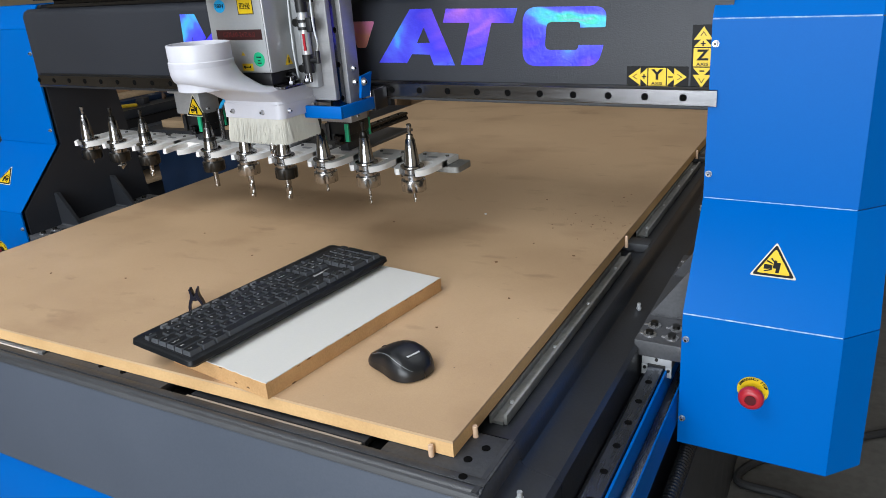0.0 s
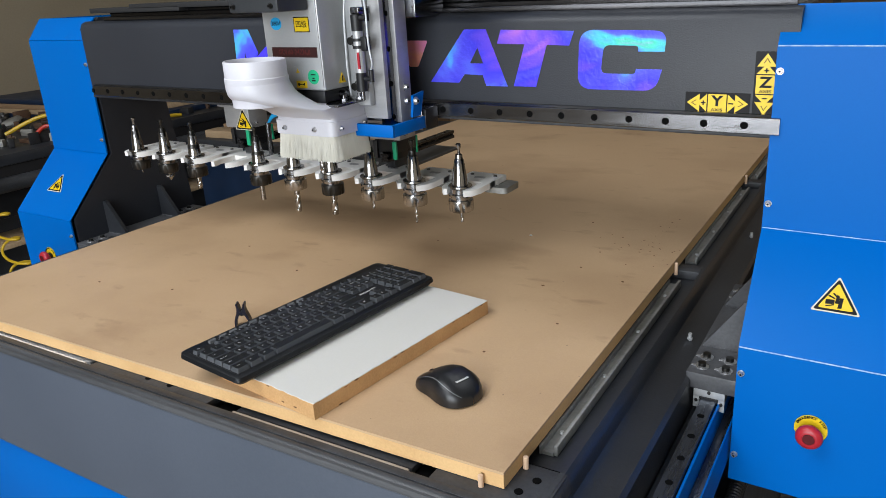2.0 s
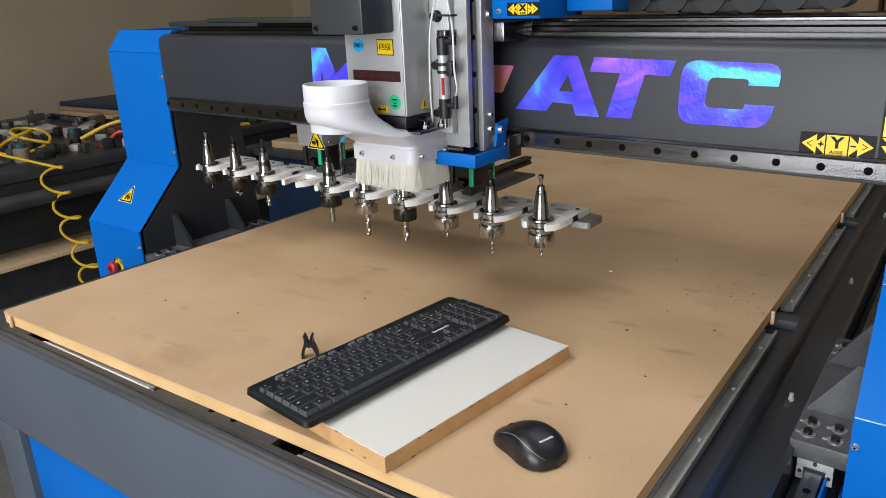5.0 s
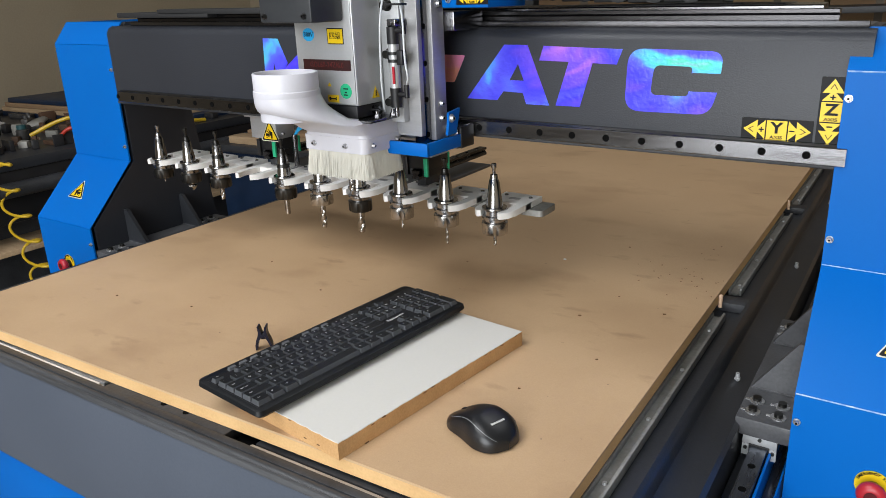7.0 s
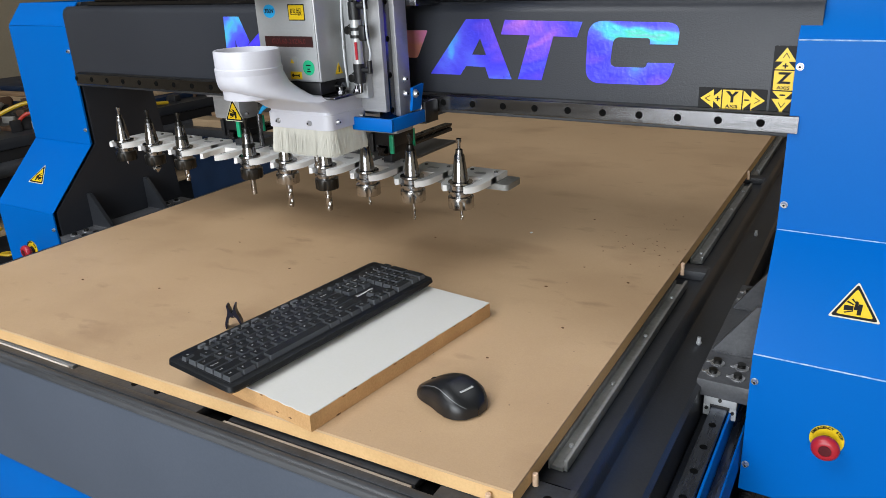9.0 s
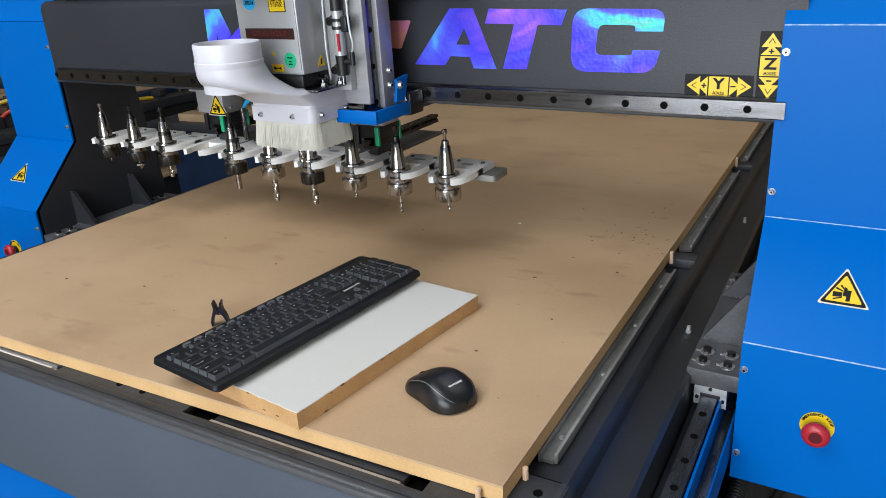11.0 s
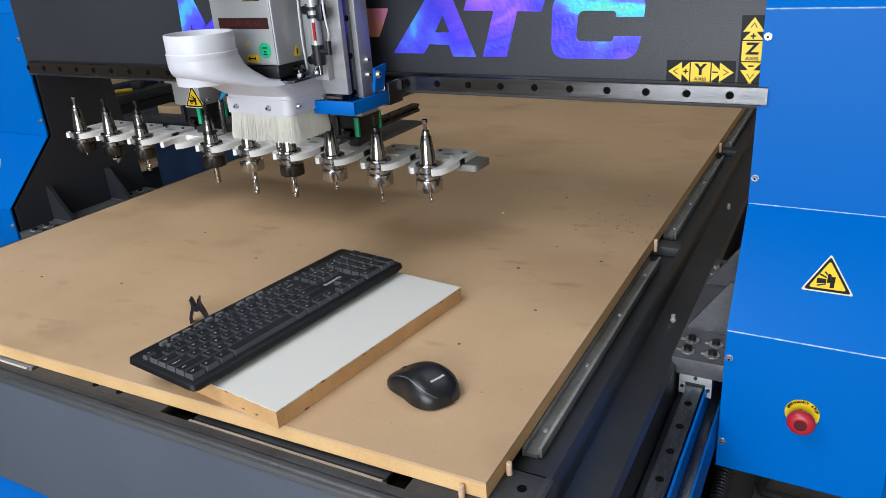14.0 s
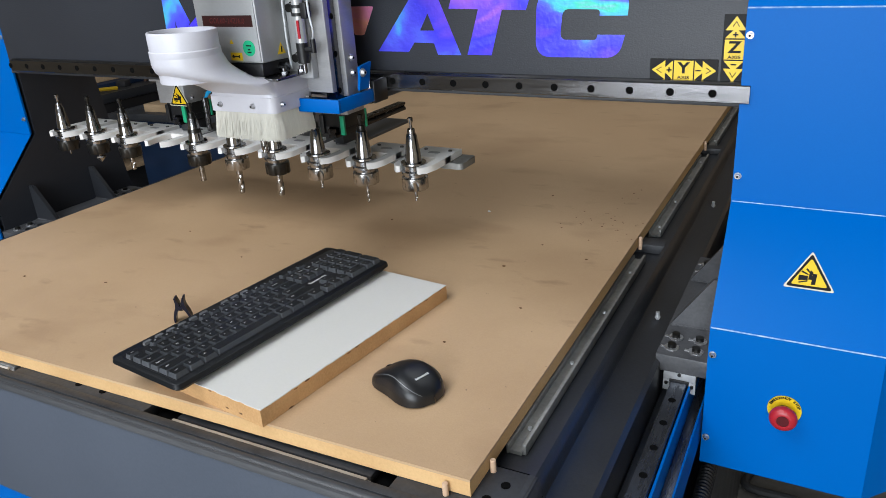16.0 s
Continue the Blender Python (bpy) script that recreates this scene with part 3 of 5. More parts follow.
def keyboard():
    kb = thing("keyboard", (-0.444, 0.198, 0.8290), "black full-size computer keyboard lying on a white board", "keyboard", turn=83.4)
    hx, hy = 0.2225, 0.0735
    tilt = pose(0, 0, 0, 1.2)

    def slab(k0, k1, z0, z1, r):
        bm = bmesh.new()
        lo = rounded([(-hx + k0, -hy + k0), (hx - k0, -hy + k0), (hx - k0, hy - k0), (-hx + k0, hy - k0)], r)
        hi = rounded([(-hx + k1, -hy + k1), (hx - k1, -hy + k1), (hx - k1, hy - k1), (-hx + k1, hy - k1)], r)
        a = [bm.verts.new(tilt @ Vector((x, y, z0))) for x, y in lo]
        b = [bm.verts.new(tilt @ Vector((x, y, z1))) for x, y in hi]
        bm.faces.new(a[::-1]), bm.faces.new(b)
        for i in range(len(a)):
            j = (i + 1) % len(a)
            bm.faces.new((a[i], a[j], b[j], b[i]))
        return bm
    part("base", slab(0.006, 0.002, 0.0025, 0.0085, 0.010), M_BLACKPL, kb)
    part("case", slab(0.0, 0.0012, 0.0088, 0.0155, 0.012), M_KEYCASE, kb, "matt black case with rounded corners")
    part("rim", slab(0.0012, 0.003, 0.0155, 0.0168, 0.011), M_KEYCASE, kb)
    part("well", box(-hx + 0.008, -hy + 0.0105, 0.0168, hx - 0.008, hy - 0.019, 0.0172, m=tilt), M_BLACKPL, kb)
    u = 0.01895
    caps = {}

    def key(x, y, w, d=u, h=0.0070, name="key"):
        k = (round(w, 4), round(d, 4), h)
        if k not in caps:
            bm = bmesh.new()
            g, t = 0.0009, (0.0025 if name == "key" else 0.0016)
            lo = rounded([(-w / 2 + g, -d / 2 + g), (w / 2 - g, -d / 2 + g), (w / 2 - g, d / 2 - g), (-w / 2 + g, d / 2 - g)], 0.001, 1)
            hi = rounded([(-w / 2 + t, -d / 2 + t + 0.0004), (w / 2 - t, -d / 2 + t + 0.0004), (w / 2 - t, d / 2 - t * 0.6), (-w / 2 + t, d / 2 - t * 0.6)], 0.0018 if name == "key" else 0.0010, 2)
            lo = rounded([(-w / 2 + g, -d / 2 + g), (w / 2 - g, -d / 2 + g), (w / 2 - g, d / 2 - g), (-w / 2 + g, d / 2 - g)], 0.001, 2)
            a = [bm.verts.new((p, q, 0)) for p, q in lo]
            b = [bm.verts.new((p, q, h)) for p, q in hi]
            bm.faces.new(b)
            for i in range(len(a)):
                j = (i + 1) % len(a)
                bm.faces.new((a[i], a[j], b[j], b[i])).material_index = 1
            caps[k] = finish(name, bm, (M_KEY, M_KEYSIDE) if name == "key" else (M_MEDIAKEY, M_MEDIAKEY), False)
        ob = new(name, caps[k])
        ob.parent = kb
        ob.matrix_basis = tilt @ Matrix.Translation((x, y, 0.0172))
        return ob
    x0, y0 = -22.5 * u / 2, -hy + 0.0115
    legends = bmesh.new()

    def legend(text, x, y, z, size):
        one = words(text, size, tilt @ Matrix.Translation((x, y, z)), bold=0.0, depth=0.0001)
        tmp = bpy.data.meshes.new("tmp")
        one.to_mesh(tmp)
        one.free()
        legends.from_mesh(tmp)
        bpy.data.meshes.remove(tmp)

    def row(n, widths, names, start=0.0):
        x = start
        names = iter(names.split())
        for w in widths:
            if w > 0:
                key(x0 + (x + w / 2) * u, y0 + (n + 0.5) * u, w * u)
                text = next(names, "")
                if text and text != "_":
                    small = len(text) > 1
                    legend(text.replace("+", " "), x0 + (x + (0.42 if not small else min(0.5, w / 2) + 0.03 * (len(text) - 3))) * u, y0 + (n + 0.60) * u, 0.0243, 0.0030 if small else 0.0046)
            x += abs(w)
    row(0, [1.25, 1.25, 1.25, 6.25, 1.25, 1.25, 1.25, 1.25, -0.25, 1, 1, 1, -0.25, 2, 1], "Ctrl # Alt _ Alt # = Ctrl < v > 0 .")
    row(1, [2.25] + [1] * 10 + [2.75, -0.25, -1, 1, -1, -0.25, 1, 1, 1], "Shift Z X C V B N M , . / Shift ^ 1 2 3")
    row(2, [1.75] + [1] * 11 + [2.25, -3.5, 1, 1, 1], "Caps+Lock A S D F G H J K L ; ' Enter 4 5 6")
    row(3, [1.5] + [1] * 12 + [1.5, -0.25, 1, 1, 1, -0.25, 1, 1, 1], "Tab Q W E R T Y U I O P [ ] | Del End PgDn 7 8 9")
    row(4, [1] * 13 + [2, -0.25, 1, 1, 1, -0.25, 1, 1, 1, 1], "` 1 2 3 4 5 6 7 8 9 0 - = Backspace Ins Home PgUp Num / * -")
    key(x0 + 22 * u, y0 + u, u, 2 * u)
    key(x0 + 22 * u, y0 + 3 * u, u, 2 * u)
    yf, df = y0 + 5 * u + 0.0105, 0.0125
    for x in [0.5] + [2.5 + i for i in range(4)] + [7 + i for i in range(4)] + [11.5 + i for i in range(4)] + [15.75, 16.75, 17.75]:
        key(x0 + x * u, yf, u, df, 0.0060)
    for x, text in zip([0.5] + [2.5 + i for i in range(4)] + [7 + i for i in range(4)] + [11.5 + i for i in range(4)], "Esc F1 F2 F3 F4 F5 F6 F7 F8 F9 F10 F11 F12".split()):
        legend(text, x0 + x * u, yf + 0.001, 0.0233, 0.0028)
    for x in [2.2 + 1.05 * i for i in range(6)] + [9.6 + 1.05 * i for i in range(3)]:
        key(x0 + x * u, yf + 0.0125, 0.0150, 0.0085, 0.004, "media_key")
    part("legends", legends, M_LEGEND, kb, "tiny pale key legends", smooth=False)["kind"] = "stuff"
    mark = bmesh.new()
    for i in range(9):
        bx(mark, x0 + 15.75 * u + i * 0.0044, y0 + 2.42 * u, 0.0173, x0 + 15.75 * u + i * 0.0044 + 0.0032, y0 + 2.42 * u + (0.0058 if i in (0, 7) else 0.0042), 0.0175, m=tilt)
    part("maker_mark", mark, M_LEGEND, kb, smooth=False)
    for i in range(3):
        part("led", rod(bmesh.new(), tilt @ Vector((x0 + (19.3 + i) * u, yf, 0.0168)), tilt @ Vector((x0 + (19.3 + i) * u, yf, 0.0174)), 0.0015, n=10), M_LEGEND, kb)
    for sx in (-1, 1):
        for sy in (-1, 1):
            part("foot", box(sx * 0.19 - 0.012, sy * 0.055 - 0.004, -0.0037, sx * 0.19 + 0.012, sy * 0.055 + 0.004, 0.0062 + (0.0011 if sy > 0 else -0.001), 0.001), M_RUBBER, kb)


keyboard()


def mouse():
    ms = thing("computer_mouse", (-0.155, 0.133, 0.8002), "black wireless mouse standing on the MDF sheet", "mouse", turn=160)
    # local x towards the buttons
    def half(x):
        t = (x + 0.052) / 0.104
        w = (0.0365 - 0.003 * t) * (max(0.0, 1 - abs(2 * t - 1) ** 3.4)) ** 0.5
        return w * (1 - 0.10 * math.exp(-((x - 0.008) / 0.022) ** 2)) + 0.0005

    def height(x):
        t = (x + 0.052) / 0.104
        return 0.0375 * (max(0.0, math.sin(math.pi * min(1, t * 0.93 + 0.05))) ** 0.62) * (1 - 0.85 * max(0, t - 0.40) ** 1.2)
    N, K = 28, 22

    def shell(x0, x1, a0, a1, grow, name, mat, label=""):
        bm = bmesh.new()
        rows = []
        for i in range(N + 1):
            x = x0 + (x1 - x0) * i / N
            r = []
            for k in range(K + 1):
                a = a0 + (a1 - a0) * k / K
                c, s = math.cos(a), math.sin(a)
                r.append(bm.verts.new((x, (half(x) + grow) * math.copysign(abs(c) ** 0.72, c), 0.002 + (height(x) + grow) * abs(s) ** 0.62)))
            rows.append(r)
        for p, q in zip(rows, rows[1:]):
            for k in range(K):
                bm.faces.new((p[k], p[k + 1], q[k + 1], q[k]))
        return part(name, bm, mat, ms, label)
    shell(-0.052, 0.052, 0, math.pi, 0.0, "body", M_MOUSE, "satin black rounded shell")
    shell(-0.049, 0.004, radians(55), radians(125), 0.0005, "palm_cover", M_MOUSE)
    shell(0.006, 0.050, radians(40), radians(87), 0.0006, "button", M_MOUSE)
    shell(0.006, 0.050, radians(93), radians(140), 0.0006, "button", M_MOUSE)
    # grey strips imitate the highlight along the shell's edges
    for a in (46, 132):
        shell(-0.047, 0.034, radians(a), radians(a + 2.2), 0.0009, "trim_line", M_MEDIAKEY, "thin grey strip painted as the edge highlight")
    for a in (12, 146):
        shell(-0.030, 0.026, radians(a), radians(a + 22), 0.0005, "side_grip", M_BLACKPL, "dimpled black side grip")
    part("sole", box(-0.042, -0.026, 0.0, 0.042, 0.026, 0.004, 0.002), M_BLACKPL, ms)
    wheel = lathe(bmesh.new(), [(0.007, -0.003), (0.009, -0.0015), (0.009, 0.0015), (0.007, 0.003)], n=20, m=pose(0.030, 0, 0.0140, 90))
    part("scroll_wheel", wheel, M_BLACKPL, ms)
    mark = bmesh.new()
    for i in range(8):
        y = -0.011 + i * 0.0028
        z = 0.0028 + height(-0.031) * 0.988
        bx(mark, -0.0325, y, z, -0.0290 + (0.0012 if i in (0, 6) else 0), y + 0.002, z + 0.0008)
    part("maker_mark", mark, M_LEGEND, ms, smooth=False)
    ms.scale = (1.07, 1.0, 0.97)


mouse()


def spring_clip():
    cl = thing("spring_clip", (-0.602, 0.172, 0.8), "small dark navy spring clip standing on its jaws", "clip", turn=35)
    for s in (-1, 1):
        mid = [(0.0140, 0.001), (0.0130, 0.012), (0.0095, 0.023), (0.0050, 0.032), (0.0050, 0.040), (0.0072, 0.052)]
        wide = [0.0012, 0.0021, 0.0028, 0.0040, 0.0026, 0.0016]
        shape = [(s * (p + w), q) for (p, q), w in zip(mid, wide)] + [(s * (p - w), q) for (p, q), w in zip(mid[::-1], wide[::-1])]
        bm = prism(bmesh.new(), rounded(shape[::s], 0.0009, 2), 0.015, Matrix.Translation((0, 0.0075, 0)) @ Matrix(((1, 0, 0, 0), (0, 0, -1, 0), (0, 1, 0, 0), (0, 0, 0, 1))))
        part("jaw", bm, M_NAVY, cl)
    part("pivot", rod(bmesh.new(), (0, -0.0085, 0.031), (0, 0.0085, 0.031), 0.0036, n=16), M_NAVY, cl)
    sp = [(0.006 * math.cos(a * 0.6), -0.006 + 0.0006 * a, 0.029 + 0.006 * math.sin(a * 0.6)) for a in range(20)]
    cl.scale = (0.92, 0.92, 0.84)
    part("spring", tube(bmesh.new(), sp, 0.0011, 6, 2), M_STEEL, cl)


spring_clip()

# ---- the bridge ----
YB = 0.575                                    # painted front face of the beam
bridge = thing("gantry", (-0.66, 0.70, 0.66), "dark grey router bridge on two blue columns", "gantry", lean=0.1)
part("beam", along_x(bmesh.new(), [(YB, 1.104), (YB, 1.272), (YB + 0.006, 1.284), (YB + 0.018, 1.290), (0.80, 1.290), (0.80, 1.104)], -1.50, 0.21), M_GREY, bridge, "dark grey textured steel beam")
part("lower_bar", box(-1.495, YB - 0.006, 1.098, 0.205, 0.62, 1.1035, 0.001), M_SOOT, bridge)


def guide(z0, z1, y0, y1, x0, x1):
    bm = bmesh.new()
    h = z1 - z0
    along_x(bm, [(y1, z0), (y0, z0), (y0, z0 + 0.22 * h), (y0 + 0.0035, z0 + 0.36 * h), (y0 + 0.0035, z0 + 0.64 * h), (y0, z0 + 0.78 * h), (y0, z1 - 0.001), (y0 + 0.001, z1), (y1, z1)], x0, x1)
    return bm


def rail_front(z0, z1, y0, y1, x0, x1):
    bm = bmesh.new()
    along_x(bm, [(y1, z0), (y0 + 0.001, z0), (y0, z0 + 0.001), (y0, z1 - 0.001), (y0 + 0.001, z1), (y0 + 0.006, z1), (y0 + 0.009, z1 + 0.003), (y1, z1 + 0.003)], x0, x1)
    return bm


rail = part("guide_rail", rail_front(1.1055, 1.131, 0.555, YB - 0.0005, -1.47, 0.196), M_STEEL, bridge, "bright ground-steel guide rail")
for k in range(28):
    x = 0.146 - 0.0598 * k
    part("bore", rod(bmesh.new(), (x, 0.5553, 1.1185), (x, 0.5544, 1.1185), 0.0058, n=16), M_HOLE, rail)
top = part("upper_rail", guide(1.2905, 1.316, 0.612, 0.64, -1.42, 0.16), M_STEEL_DARK, bridge, "bright upper guide rail")
part("rail_seat", box(-1.43, 0.600, 1.2903, 0.20, 0.6115, 1.300, 0.001), M_STEEL_DARK, bridge)
part("dust_strip", along_x(bmesh.new(), [(0.645, 1.2905), (0.645, 1.319), (0.640, 1.321), (0.70, 1.323), (0.70, 1.2905)], -1.44, 0.135), M_STEEL, bridge, "folded bright dust strip")
for x0, x1, z in ((-1.46, -1.12, 1.322), (-1.30, -0.80, 1.329)):
    part("cover_strip", box(x0, 0.585, z - 0.012, x1, 0.66, z, 0.002), M_RUBBER, bridge)

# foil lettering on the beam
f0 = facing(0, YB - 0.0002, 0)
LEAN[bridge.name] = -0.2
letters = {
    "letter_A": ([(-0.428, 1.172), (-0.350, 1.268), (-0.305, 1.268), (-0.264, 1.168), (-0.308, 1.168), (-0.3145, 1.187), (-0.353, 1.188), (-0.3655, 1.172)], [(-0.3405, 1.208), (-0.3235, 1.236), (-0.3125, 1.208)]),
    "letter_T": ([(-0.275, 1.267), (-0.137, 1.264), (-0.146, 1.240), (-0.187, 1.241), (-0.208, 1.169), (-0.252, 1.169), (-0.229, 1.242), (-0.283, 1.243)], None),
}
for name, (out, hole) in letters.items():
    bm = bmesh.new()
    if hole:
        # split round the counter so that each piece is a simple outline
        a, b, c = hole
        prism(bm, [out[0], out[1], b, a, out[6], out[7]], 0.0006, f0)
        prism(bm, [out[1], out[2], out[3], out[4], out[5], c, b], 0.0006, f0)
        prism(bm, [a, c, out[5], out[6]], 0.0006, f0)
    else:
        prism(bm, out, 0.0006, f0)
    part(name, bm, M_FOIL, bridge, "holographic foil letter", smooth=False)
def arc_corner(a, p, b, r, n=6):
    """The points of a rounded corner at p between a and b."""
    a, p, b = Vector(a), Vector(p), Vector(b)
    q, e = p + (a - p).normalized() * r, p + (b - p).normalized() * r
    return [tuple(q * (1 - t) ** 2 + p * (2 * t * (1 - t)) + e * t * t) for t in (k / n for k in range(n + 1))]


c_out = [(0.0125, 1.203), (0.003, 1.169), (-0.131, 1.168), (-0.127, 1.266), (0.019, 1.263), (0.0155, 1.231)]
c_in = [(-0.027, 1.231), (-0.026, 1.240), (-0.085, 1.241), (-0.090, 1.195), (-0.031, 1.195), (-0.030, 1.203)]
outline = [c_out[0]]
for k in range(1, 5):
    outline += arc_corner(c_out[k - 1], c_out[k], c_out[k + 1], 0.026 if k in (2, 3) else 0.020)
outline += [c_out[5], c_in[0]]
for k in range(1, 5):
    outline += arc_corner(c_in[k - 1], c_in[k], c_in[k + 1], 0.011 if k in (2, 3) else 0.006)
outline.append(c_in[5])
cbm = prism(bmesh.new(), outline, 0.0006, f0)
part("letter_C", cbm, M_FOIL, bridge, "holographic foil letter", smooth=False)

# maker's mark: an angular emblem with a slash, six blocks and a thin line, all plain shapes
LEAN[bridge.name] = -0.7
mk = bmesh.new()
for poly in ([(-0.945, 1.187), (-0.940, 1.282), (-0.896, 1.282), (-0.873, 1.232), (-0.907, 1.187), (-0.914, 1.236), (-0.920, 1.187)],
             [(-0.845, 1.190), (-0.806, 1.190), (-0.800, 1.268), (-0.850, 1.212)]):
    prism(mk, poly, 0.0006, f0)
prism(mk, [(-0.928, 1.157), (-0.905, 1.205), (-0.770, 1.302), (-0.842, 1.222)], 0.0009, f0)
part("emblem", mk, M_FOIL, bridge, "holographic foil emblem with a slanting stroke", smooth=False)
x = -0.789
for k, w in enumerate((0.046, 0.055, 0.055, 0.055, 0.055, 0.055)):
    foot = (0.018, 0.038) if k == 5 else (0.0, w)
    part("foil_block", prism(bmesh.new(), rounded([(x + foot[0], 1.209), (x + foot[1], 1.209), (x + w + 0.008, 1.258), (x + 0.006, 1.258)], 0.004, 3), 0.0006, f0), M_FOIL_ROSE, bridge, smooth=False)
    x += w + 0.006
x = -0.795
for w in (0.022, 0.022, 0.022, 0.016, 0.024, 0.023, 0.015, 0.023, 0.014, 0.006, 0.022, 0.020):
    part("foil_bar", prism(bmesh.new(), [(x, 1.176), (x + w, 1.176), (x + w, 1.189), (x, 1.189)], 0.0005, f0), M_FOIL, bridge, smooth=False)
    x += w + 0.006
LEAN[bridge.name] = 0.1


def axis_sticker(parent, m, letter, k, turned=False):
    """Black label with a yellow square and a double arrow on each side. turned: the arrows point up and down."""
    q = Matrix.Rotation(radians(90), 4, "Z") if turned else Matrix.Identity(4)
    s = part("axis_sticker", prism(bmesh.new(), rounded([(-53 * k, -18 * k), (53 * k, -18 * k), (53 * k, 18 * k), (-53 * k, 18 * k)], 1.5 * k, 2), 0.0004, m @ q), M_BLACKVINYL, parent, "black and yellow axis direction label", smooth=False)
    up = lambda d: m @ Matrix.Translation((0, 0, d))
    ym = bmesh.new()
    prism(ym, [(-15 * k, -15 * k), (15 * k, -15 * k), (15 * k, 15 * k), (-15 * k, 15 * k)], 0.0003, up(0.0004) @ q)
    for d in (-1, 1):
        for a, b, h in ((17, 33, 15), (29, 50, 15)):
            prism(ym, [(d * a * k, -h * k), (d * b * k, 0), (d * a * k, h * k)][::d], 0.0003 if a < 20 else 0.00036, up(0.0004) @ q)
    part("field", ym, M_YELLOW, s, smooth=False)
    bm = words(letter, 24 * k, up(0.0012) @ Matrix.Translation((0, 3 * k, 0)), bold=0.0007, wide=1.15)
    part("letter", bm, M_BLACKVINYL, s, smooth=False)
    part("word", words("AXIS", 7 * k, up(0.0012) @ Matrix.Translation((0, -11.5 * k, 0)), bold=0.0001, wide=1.3), M_BLACKVINYL, s, smooth=False)
    for d, plus in ((-1, True), (1, False)):
        sq = up(0.0008) @ q @ Matrix.Translation((d * 22.5 * k * (-1 if turned else 1), 0, 0))
        bar = lambda a, b: [(-a * k, -b * k), (a * k, -b * k), (a * k, b * k), (-a * k, b * k)]
        sign = prism(bmesh.new(), bar(1.1, 4) if turned and not plus else bar(4, 1.1), 0.0003, sq)
        if plus:
            prism(sign, bar(1.1, 4), 0.00035, sq)
        part("sign", sign, M_BLACKVINYL, s, smooth=False)
        chevron = bmesh.new()
        for e in (-1, 1):
            prism(chevron, [(d * 35 * k, e * 5 * k), (d * 43 * k, 0), (d * 41 * k, 0), (d * 34 * k, e * 4.2 * k)], 0.0003, up(0.0008) @ q)
        part("chevron", chevron, M_BLACKVINYL, s, smooth=False)


axis_sticker(bridge, facing(0.1005, YB - 0.0006, 1.1475), "Y", 0.00092)
axis_sticker(bridge, facing(0.1690, YB - 0.0006, 1.178), "Z", 0.00092, True)

# columns
YU, YLo, ZU, ZLo = 0.560, 0.430, 0.958, 0.808


